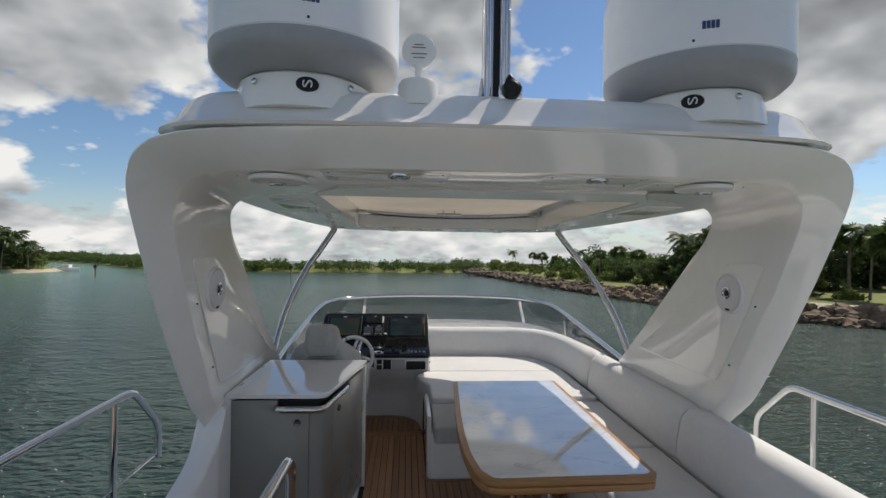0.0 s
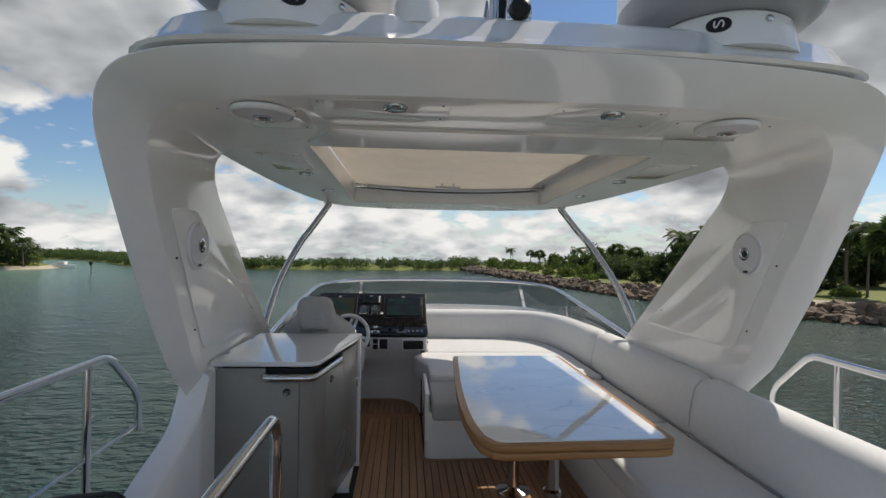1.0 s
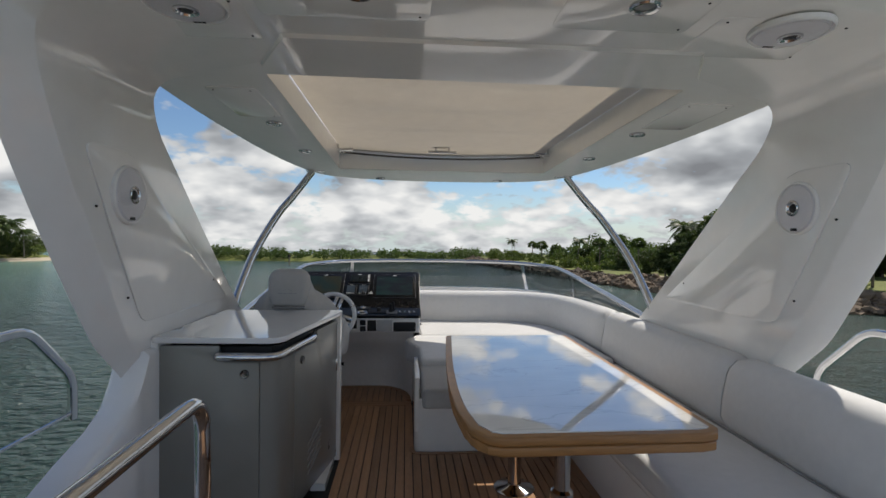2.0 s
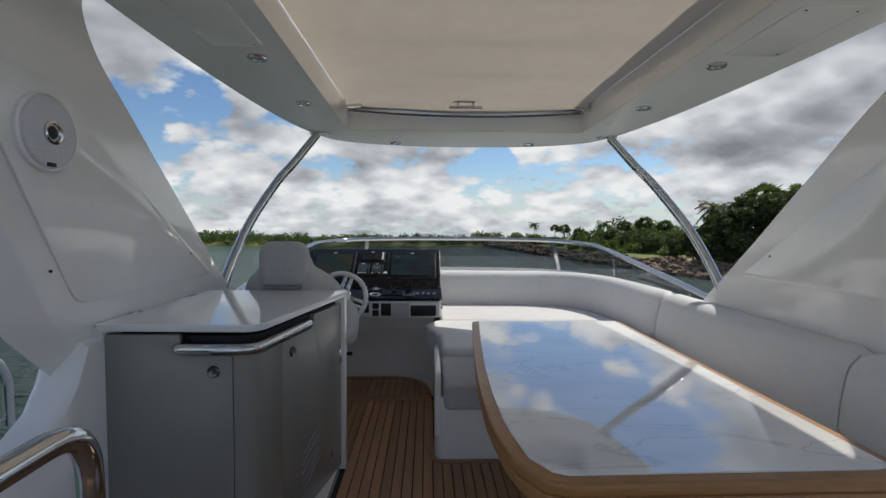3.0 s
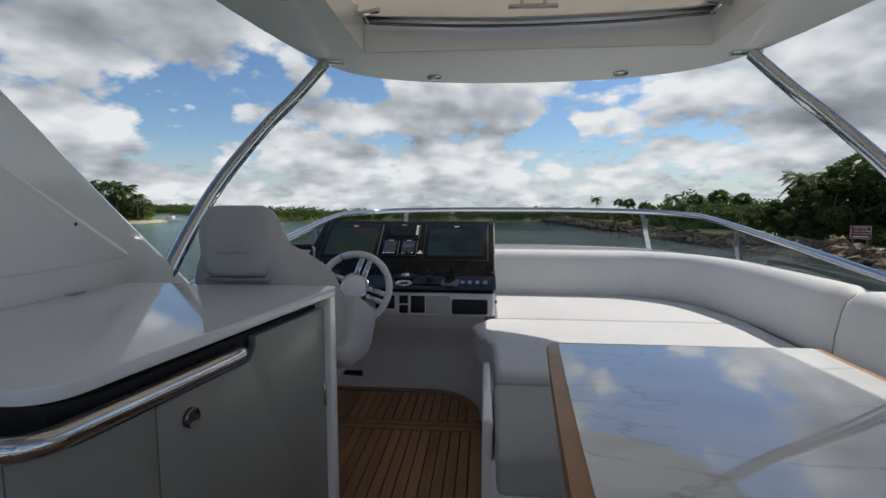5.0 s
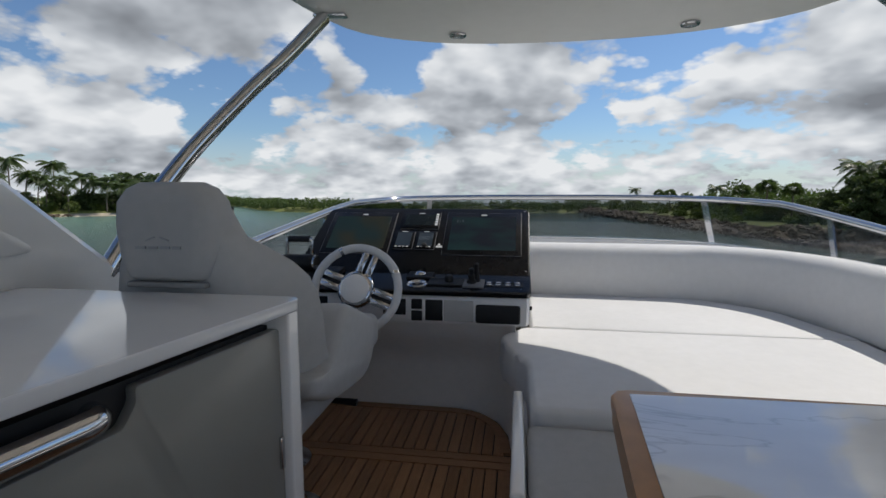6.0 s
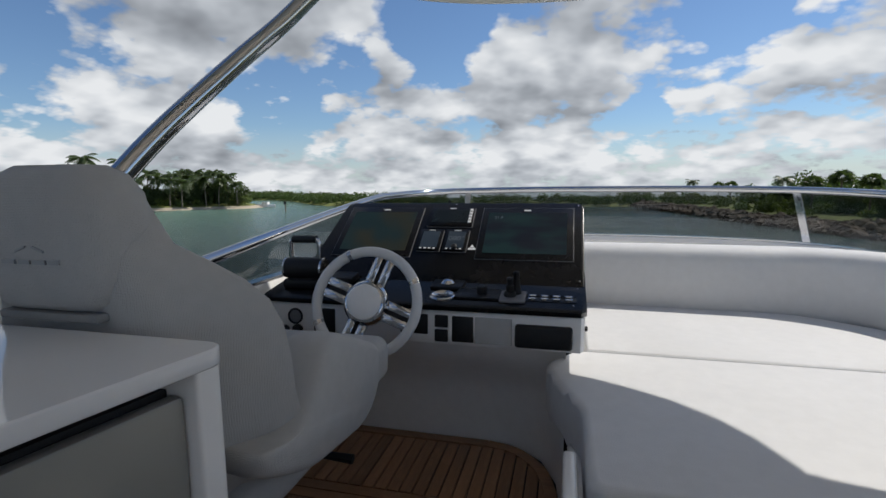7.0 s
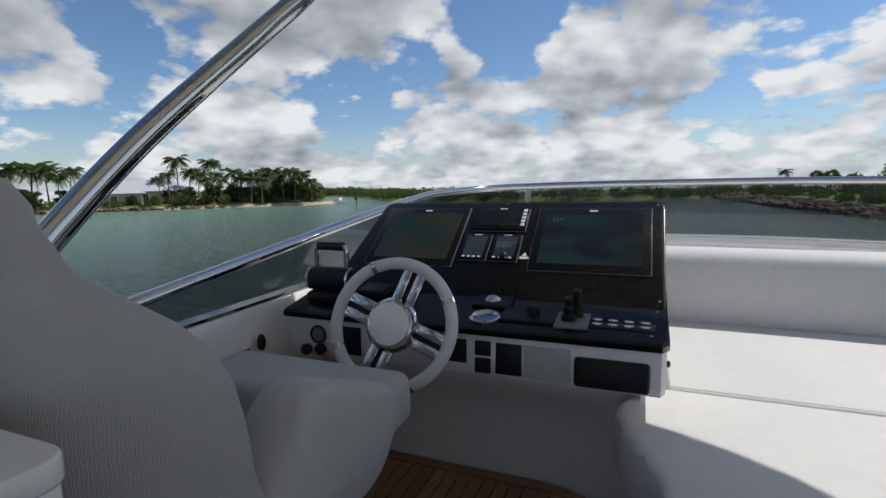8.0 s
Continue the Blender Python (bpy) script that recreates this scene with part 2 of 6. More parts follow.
def marble():
    mat = material("veined_marble", (0.74, 0.73, 0.71), 0.05, coat=0.6)
    nt = mat.node_tree
    N, L = nt.nodes.new, nt.links.new
    b = nt.nodes["Principled BSDF"]
    geo, mp = N("ShaderNodeNewGeometry"), N("ShaderNodeMapping")
    mp.inputs["Rotation"].default_value = (0, 0, radians(35))
    mp.inputs["Scale"].default_value = (1, 2.6, 1)
    L(geo.outputs["Position"], mp.inputs[0])
    n1, n2 = N("ShaderNodeTexNoise"), N("ShaderNodeTexNoise")
    n1.inputs["Scale"].default_value, n1.inputs["Detail"].default_value, n1.inputs["Distortion"].default_value = 1.7, 6, 0.6
    n2.inputs["Scale"].default_value, n2.inputs["Detail"].default_value = 2.5, 4
    L(mp.outputs[0], n1.inputs["Vector"]), L(mp.outputs[0], n2.inputs["Vector"])
    sub, ab = N("ShaderNodeMath"), N("ShaderNodeMath")
    sub.operation, ab.operation = "SUBTRACT", "ABSOLUTE"
    L(n1.outputs["Fac"], sub.inputs[0])
    sub.inputs[1].default_value = 0.5
    L(sub.outputs[0], ab.inputs[0])
    vein = N("ShaderNodeValToRGB")
    e = vein.color_ramp.elements
    e[0].position, e[0].color = 0.0, (0.55, 0.54, 0.53, 1)
    e[1].position, e[1].color = 0.010, (1, 1, 1, 1)
    L(ab.outputs[0], vein.inputs[0])
    cloud = N("ShaderNodeValToRGB")
    c = cloud.color_ramp.elements
    c[0].position, c[0].color = 0.35, (0.66, 0.65, 0.64, 1)
    c[1].position, c[1].color = 0.6, (0.76, 0.75, 0.73, 1)
    L(n2.outputs["Fac"], cloud.inputs[0])
    mul = N("ShaderNodeMix")
    mul.data_type, mul.blend_type = "RGBA", "MULTIPLY"
    mul.inputs[0].default_value = 0.55
    b.inputs["Coat Weight"].default_value, b.inputs["Coat IOR"].default_value, b.inputs["Coat Roughness"].default_value = 1.0, 1.7, 0.01
    L(cloud.outputs[0], mul.inputs[6]), L(vein.outputs[0], mul.inputs[7]), L(mul.outputs[2], b.inputs["Base Color"])
    return mat


MARBLE = marble()


def water_material():
    mat = material("sea_water", (0.035, 0.085, 0.072), 0.20, spec=0.5)
    nt = mat.node_tree
    N, L = nt.nodes.new, nt.links.new
    b = nt.nodes["Principled BSDF"]
    b.inputs["IOR"].default_value = 1.33
    geo, mp = N("ShaderNodeNewGeometry"), N("ShaderNodeMapping")
    mp.inputs["Rotation"].default_value = (0, 0, radians(-12))
    mp.inputs["Scale"].default_value = (0.55, 1.0, 1.0)
    L(geo.outputs["Position"], mp.inputs[0])
    n1, n2, n3, n4 = (N("ShaderNodeTexNoise") for _ in range(4))
    for n, sc, d in ((n1, 0.9, 4), (n2, 4.0, 3), (n3, 0.018, 3), (n4, 0.28, 3)):
        n.inputs["Scale"].default_value, n.inputs["Detail"].default_value = sc, d
        L(mp.outputs[0], n.inputs["Vector"])

    def plus(a, k, b):
        q = N("ShaderNodeMath")
        q.operation = "MULTIPLY_ADD"
        L(a, q.inputs[0]), L(b, q.inputs[2])
        q.inputs[1].default_value = k
        return q.outputs[0]
    bp = N("ShaderNodeBump")
    bp.inputs["Strength"].default_value, bp.inputs["Distance"].default_value = 0.95, 0.8
    L(plus(n4.outputs["Fac"], 0.8, plus(n2.outputs["Fac"], 0.62, n1.outputs["Fac"])), bp.inputs["Height"]), L(bp.outputs[0], b.inputs["Normal"])
    # deep channel and, over the sandy flats to port, paler green water
    sp, flat = N("ShaderNodeSeparateXYZ"), N("ShaderNodeMapRange")
    L(geo.outputs["Position"], sp.inputs[0])
    flat.inputs[1].default_value, flat.inputs[2].default_value = -12.0, -70.0
    L(plus(n3.outputs["Fac"], 30.0, sp.outputs[0]), flat.inputs[0])
    r, mixw = N("ShaderNodeValToRGB"), N("ShaderNodeMix")
    mixw.data_type = "RGBA"
    e = r.color_ramp.elements
    e[0].position, e[0].color = 0.38, (0.024, 0.050, 0.042, 1)
    e[1].position, e[1].color = 0.62, (0.052, 0.105, 0.082, 1)
    L(n3.outputs["Fac"], r.inputs[0]), L(r.outputs[0], mixw.inputs[6]), L(flat.outputs[0], mixw.inputs[0])
    mixw.inputs[7].default_value = (0.175, 0.290, 0.228, 1)
    L(mixw.outputs[2], b.inputs["Base Color"])
    return mat


SEA = water_material()
SCREEN = material("dark_display", (0.008, 0.012, 0.013), 0.25, spec=0.25, noise_scale=6, vary=0.4)
SAND = material("pale_sand", (0.46, 0.40, 0.30), 0.9, noise_scale=0.4, vary=0.25, bump=0.5, bump_scale=3)
GRASS = material("dry_lawn", (0.17, 0.19, 0.045), 0.9, noise_scale=0.15, vary=0.35, bump=0.6, bump_scale=4)
ROCK = material("brown_rock", (0.125, 0.088, 0.056), 0.85, noise_scale=1.2, vary=0.5, bump=0.8, bump_scale=4, island=0.9)
BARK = material("grey_bark", (0.17, 0.14, 0.11), 0.9, noise_scale=2, vary=0.3, bump=0.6, bump_scale=12)
LEAF = material("broad_leaves", (0.070, 0.098, 0.030), 0.55, noise_scale=0.5, vary=0.45, island=0.8)
MANGROVE = material("mangrove_leaves", (0.070, 0.110, 0.026), 0.6, noise_scale=0.12, vary=0.40, island=0.6)
SHRUB = material("shrub_leaves", (0.115, 0.155, 0.032), 0.6, noise_scale=0.3, vary=0.45, island=0.7)
PALMLEAF = material("palm_leaves", (0.062, 0.092, 0.026), 0.45, noise_scale=0.6, vary=0.4, island=0.5)
for foliage, tint in ((LEAF, (0.09, 0.13, 0.03)), (MANGROVE, (0.13, 0.20, 0.04)), (SHRUB, (0.16, 0.22, 0.04)), (PALMLEAF, (0.11, 0.17, 0.04))):
    let_light_through(foliage, 0.32, tint)
CREAMWALL = material("cream_stucco", (0.62, 0.54, 0.36), 0.85, noise_scale=0.6, vary=0.08)
ROOFMETAL = material("pale_metal_roof", (0.56, 0.58, 0.62), 0.5, noise_scale=0.8, vary=0.1, stretch=(6, 1, 1))
PANE = material("dark_window_pane", (0.03, 0.04, 0.05), 0.08, noise_scale=2, vary=0.3)
SIGNRED = material("red_brown_sign", (0.20, 0.045, 0.035), 0.6, noise_scale=2, vary=0.15)
TIMBER = material("weathered_timber", (0.20, 0.16, 0.12), 0.85, noise_scale=2, vary=0.3)


# ---- mesh tools ----
def part(name, bm, mat, parent=None, label="", smooth=True, angle=35, flat=False):
    me = bpy.data.meshes.new(name)
    bmesh.ops.recalc_face_normals(bm, faces=bm.faces)
    if smooth:
        for f in bm.faces:
            f.smooth = True
        lim = radians(angle)
        for e in bm.edges:
            if len(e.link_faces) == 2 and e.calc_face_angle(0) > lim:
                e.smooth = False
        if flat:
            # keep the broad faces truly flat up to their edges
            for f in bm.faces:
                if len(f.verts) > 4:
                    for e in f.edges:
                        e.smooth = False
    bm.to_mesh(me)
    bm.free()
    me.materials.append(mat)
    ob = new(name, me)
    if parent:
        ob.parent = parent
    if label:
        ob["label"] = label
    return ob


def thing(name, label, category, at=(0, 0, 0), group="", kind=""):
    ob = new(name)
    ob.location = at
    ob.empty_display_size = 0.05
    return tagged(ob, label, category, group, kind)


def box(x0, x1, y0, y1, z0, z1, r=0.0, seg=2, bm=None):
    bm = bm or bmesh.new()
    own = bmesh.new()
    bmesh.ops.create_cube(own, size=1)
    for v in own.verts:
        v.co = Vector(((x0 + x1) / 2 + v.co.x * (x1 - x0), (y0 + y1) / 2 + v.co.y * (y1 - y0), (z0 + z1) / 2 + v.co.z * (z1 - z0)))
    if r:
        bmesh.ops.bevel(own, geom=own.edges[:], offset=r, segments=seg, profile=0.5, affect="EDGES")
    return merge(bm, own)


def merge(bm, own):
    tmp = bpy.data.meshes.new("tmp")
    own.to_mesh(tmp)
    own.free()
    bm.from_mesh(tmp)
    bpy.data.meshes.remove(tmp)
    return bm


def turn(bm, m):
    bmesh.ops.transform(bm, matrix=m, verts=bm.verts)
    return bm


def fillet(pts, r, n=6):
    """A closed 2D outline with its corners rounded; r is one radius or one for each corner."""
    res, k = [], len(pts)
    for i, p in enumerate(pts):
        p = Vector(p)
        a, b = Vector(pts[i - 1]), Vector(pts[(i + 1) % k])
        rad = r[i] if isinstance(r, (list, tuple)) else r
        u, w = (a - p), (b - p)
        d = min(rad, u.length * 0.48, w.length * 0.48)
        if d < 1e-4:
            res.append(p)
            continue
        s, e = p + u.normalized() * d, p + w.normalized() * d
        for j in range(n + 1):
            t = j / n
            res.append((1 - t) ** 2 * s + 2 * t * (1 - t) * p + t * t * e)
    return res


def prism(outline, z0, z1, r=0.0, bm=None, seg=2):
    bm = bm or bmesh.new()
    own = bmesh.new()
    vs = [own.verts.new((p[0], p[1], z0)) for p in outline]
    f = own.faces.new(vs)
    ext = bmesh.ops.extrude_face_region(own, geom=[f])
    top = [v for v in ext["geom"] if isinstance(v, bmesh.types.BMVert)]
    for v in top:
        v.co.z = z1
    if r:
        es = [e for e in own.edges if abs(e.verts[0].co.z - e.verts[1].co.z) < 1e-6]
        bmesh.ops.bevel(own, geom=es, offset=r, segments=seg, profile=0.5, affect="EDGES")
    return merge(bm, own)


def smooth_path(pts, n=8):
    """Points of a curve through pts (Catmull-Rom)."""
    P = [Vector(p) for p in pts]
    P = [2 * P[0] - P[1]] + P + [2 * P[-1] - P[-2]]
    res = []
    for i in range(1, len(P) - 2):
        a, b, c, d = P[i - 1:i + 3]
        for j in range(n):
            t = j / n
            res.append(0.5 * (2 * b + (c - a) * t + (2 * a - 5 * b + 4 * c - d) * t * t + (3 * b - a - 3 * c + d) * t ** 3))
    res.append(P[-2])
    return res


def bend_path(pts, r, n=6):
    """An open polyline in space with rounded bends."""
    P = [Vector(p) for p in pts]
    res = [P[0]]
    for i in range(1, len(P) - 1):
        u, w = P[i - 1] - P[i], P[i + 1] - P[i]
        d = min(r, u.length * 0.45, w.length * 0.45)
        s, e = P[i] + u.normalized() * d, P[i] + w.normalized() * d
        for j in range(n + 1):
            t = j / n
            res.append((1 - t) ** 2 * s + 2 * t * (1 - t) * P[i] + t * t * e)
    res.append(P[-1])
    return res


def tube(path, r, seg=12, bm=None, flat=1.0, side=None):
    bm = bm or bmesh.new()
    P = [Vector(p) for p in path]
    rings = []
    ref = Vector(side) if side else None
    prev = None
    for i, p in enumerate(P):
        d = (P[min(i + 1, len(P) - 1)] - P[max(i - 1, 0)]).normalized()
        if prev is None:
            u = (ref or Vector((0, 0, 1)) if abs(d.z) < 0.9 or ref else Vector((1, 0, 0)))
            u = (u - d * u.dot(d)).normalized()
        else:
            u = (prev - d * prev.dot(d)).normalized()
        prev = u
        w = d.cross(u)
        rad = r[i] if isinstance(r, (list, tuple)) else r
        rings.append([bm.verts.new(p + u * rad * math.cos(2 * math.pi * k / seg) + w * rad * flat * math.sin(2 * math.pi * k / seg)) for k in range(seg)])
    skin(bm, rings)
    return bm


def skin(bm, rings, closed=True, caps=True):
    n = len(rings[0])
    for a, b in zip(rings, rings[1:]):
        for k in range(n if closed else n - 1):
            bm.faces.new((a[k], a[(k + 1) % n], b[(k + 1) % n], b[k]))
    if caps and closed:
        bm.faces.new(rings[0][::-1])
        bm.faces.new(rings[-1])
    return bm


def lathe(profile, seg=32, bm=None):
    """Turns (radius, height) round the z axis."""
    bm = bm or bmesh.new()
    rings = [[bm.verts.new((max(r, 1e-4) * math.cos(2 * math.pi * k / seg), max(r, 1e-4) * math.sin(2 * math.pi * k / seg), z)) for k in range(seg)] for r, z in profile]
    return skin(bm, rings)


def sweep(path, section, bm=None, caps=True):
    """Carries a section of (outward, up) points along a flat path of (x, y, z); outward is to the path's right."""
    bm = bm or bmesh.new()
    P = [Vector(p) for p in path]
    rings = []
    for i, p in enumerate(P):
        d = P[min(i + 1, len(P) - 1)] - P[max(i - 1, 0)]
        nrm = Vector((d.y, -d.x, 0)).normalized()
        sec = section(i / (len(P) - 1)) if callable(section) else section
        rings.append([bm.verts.new(p + nrm * o + Vector((0, 0, u))) for o, u in sec])
    return skin(bm, rings, caps=caps)


def axis_pose(at, direction, spin=0):
    """A pose whose z axis points along direction."""
    q = Vector(direction).normalized().to_track_quat("Z", "Y")
    return Matrix.Translation(at) @ q.to_matrix().to_4x4() @ pose(0, 0, 0, 0, 0, spin)


# ---- the boat: setting ----
def under(y):
    """Height of the hardtop's underside."""
    return 2.022 - 0.033 * (min(y, 5.35) - 2.1)


def build_hull():
    hull = thing("yacht_hull", "white glossy motor yacht hull below the flybridge", "hull", (0, 3, -4.5), kind="structure")
    bm = bmesh.new()
    rings = []
    for z, w, fr, back in ((-5.2, 1.6, 9.5, -3.5), (-3.0, 2.2, 12.5, -4.2), (-2.1, 2.35, 13.0, -4.2), (-2.05, 1.85, 8.6, -3.8), (-0.3, 1.8, 7.4, -3.0), (-0.14, 1.72, 7.1, -2.8)):
        half = [(w, back), (w, 2.0), (w * 0.97, fr * 0.55), (w * 0.7, fr * 0.85), (w * 0.3, fr * 0.97)]
        outline = half + [(-x, y) for x, y in reversed(half)]
        rings.append([bm.verts.new((x, y - 3, z + 4.5)) for x, y in outline])
    skin(bm, rings)
    part("shell", bm, GEL, hull)


def coaming_path(side=1, z=0.0):
    pts = [(1.43, 4.0), (1.44, 5.0), (1.43, 5.8), (1.39, 6.25), (1.28, 6.60), (1.08, 6.84), (0.75, 6.98), (0.35, 7.06), (0.0, 7.08)]
    return [Vector((side * x, y, z)) for x, y in pts]


def rail_z(p):
    """Height of the windscreen's rail over the plan."""
    if p.y < 6.25:
        return 0.80 + (p.y - 4.2) * (0.238 / 2.05)
    return 1.038 + 0.030 * min(1.0, (p.y - 6.25) / 0.8)


def full_path(z=0.0):
    a = coaming_path(1, z)
    b = coaming_path(-1, z)
    return smooth_path(a + b[::-1][1:], 5)


def build_setting():
    # structural slab under the teak
    slab = part("floor", prism([(-1.42, -0.8), (1.5, -0.8), (1.5, 5.6), (0.9, 6.9), (-0.9, 6.9), (-1.42, 5.6)], -0.14, -0.012), RUBBER)
    tagged(slab, "flybridge deck sheet with black caulking between teak", "deck", kind="structure")
    # low wall that carries windscreen and sofa
    bm = sweep(full_path(), [(-0.05, -0.14), (-0.05, 0.70), (-0.035, 0.73), (0.03, 0.73), (0.05, 0.70), (0.14, 0.2), (0.14, -0.14)])
    wall = part("coaming", bm, GEL)
    tagged(wall, "white moulded coaming round the front of the flybridge", "coaming", kind="structure")
    # ledge between sofa and windscreen
    inner = [(1.40, 5.6), (1.33, 6.3), (1.2, 6.6), (1.0, 6.82), (0.7, 6.94), (0, 7.02)]
    outline = inner + [(-x, y) for x, y in reversed(inner[:-1])] + [(-1.3, 5.5), (-0.2, 5.5), (-0.2, 6.02), (0.88, 6.0), (1.16, 5.76), (1.3, 5.45)]
    ledge = part("ledge", prism(outline, 0.64, 0.70, 0.006), GEL)
    tagged(ledge, "white glossy ledge behind the sofa backs", "ledge", kind="structure")
    # side flanks aft
    for sx, name, cap in ((-1, "flank_port", 2.0), (1, "flank_starboard", 0.55)):
        bm = bmesh.new()
        rings = []
        for y, zt, x0 in ((-2.2, 0.16, 1.56), (1.0, 0.18, 1.56), (1.7, 0.22, 1.55), (2.1, 0.31, 1.53), (2.4, 0.45, 1.51), (2.6, 0.54, 1.50), (2.75, 0.60, 1.49), (2.85, 0.67, 1.48), (2.91, 0.76, 1.475), (2.95, 0.86, 1.47), (3.2, 0.86, 1.46), (4.3, 0.74, 1.47)):
            rings.append([bm.verts.new((sx * x, y, z)) for x, z in ((x0 - 0.10, -0.14), (x0 - 0.10, min(cap, zt) - 0.02), (x0 - 0.08, min(cap, zt)), (x0 + 0.02, min(cap, zt)), (x0 + 0.04, min(cap, zt) - 0.03), (x0 + 0.05, -0.05), (x0 + 0.05, -0.14))])
        skin(bm, rings)
        sd = part("side_deck", box(min(sx * 1.64, sx * 2.0), max(sx * 1.64, sx * 2.0), -2.2, 3.6, -0.14, 0.02, 0.02), GEL)
        tagged(sd, "white narrow side deck that carries the rail", "side deck", kind="structure")
        ob = part(name, bm, GEL, angle=50)
        tagged(ob, "white moulded flank that flares aft below the arch", "flank", kind="structure")


def build_windscreen():
    ws = thing("windscreen", "low smoked windscreen with polished steel top rail", "windscreen", (0, 7.08, 0.73))
    off = -Vector(ws.location)
    path = full_path()
    top = [p + Vector((0, 0, rail_z(p))) for p in path]
    bm = tube([p + off for p in top], 0.022, 14)
    part("top_rail", bm, CHROME, ws, "polished steel rail")
    cuts = [0, 0.131, 0.294, 0.66, 0.869, 1.0]
    n = len(path) - 1
    idx = [round(c * n) for c in cuts]
    for a, b in zip(idx, idx[1:]):
        bm = bmesh.new()
        rings = []
        for i in range(a, b + 1):
            d = path[min(i + 1, n)] - path[max(i - 1, 0)]
            nr = Vector((d.y, -d.x, 0)).normalized() * 0.004
            lo = Vector((path[i].x, path[i].y, 0.725)) + off
            hi = top[i] + off
            rings.append([bm.verts.new(v) for v in (lo - nr, lo + nr, hi + nr, hi - nr)])
        skin(bm, rings)
        pane = part("pane", bm, TINT, ws, "smoked pane")
        pane.visible_shadow = False
    for i in idx[1:-1]:
        lo, hi = Vector((path[i].x, path[i].y, 0.72)) + off, top[i] + off
        d = (path[i + 1] - path[i - 1]).normalized()
        inw = Vector((-d.y, d.x, 0)) * 0.01
        lean = 0.085 if path[i].x > 0 else -0.03
        bm = bmesh.new()
        rings = []
        for p in (lo - d * lean, hi):
            rings.append([bm.verts.new(p + inw * s + d * t) for s, t in ((0.6, -0.02), (1.6, -0.02), (1.6, 0.02), (0.6, 0.02))])
        skin(bm, rings)
        part("post", bm, CHROME, ws)
    # steel strip at the foot of the panes
    bm = sweep([p + Vector((0, 0, 0.733)) + off for p in path], [(-0.03, 0), (-0.03, 0.008), (0.02, 0.008), (0.02, 0)])
    part("foot_strip", bm, CHROME, ws)


def roof_outline(grow=0.0):
    half = [(0.0, 2.07), (0.5, 2.075), (0.95, 2.10), (1.20, 2.15), (1.34, 2.28), (1.39, 2.50), (1.40, 3.0), (1.385, 3.6), (1.32, 4.4), (1.20, 5.05), (1.04, 5.40), (0.74, 5.60), (0.38, 5.69), (0.0, 5.715)]
    pts = [Vector((x, y, 0)) for x, y in half]
    s = smooth_path(pts, 3)
    full = s + [Vector((-p.x, p.y, 0)) for p in reversed(s[1:-1])]
    if grow:
        out = []
        n = len(full)
        for i, p in enumerate(full):
            d = full[(i + 1) % n] - full[i - 1]
            nr = Vector((d.y, -d.x, 0)).normalized()
            out.append(p + nr * grow)
        return out
    return full


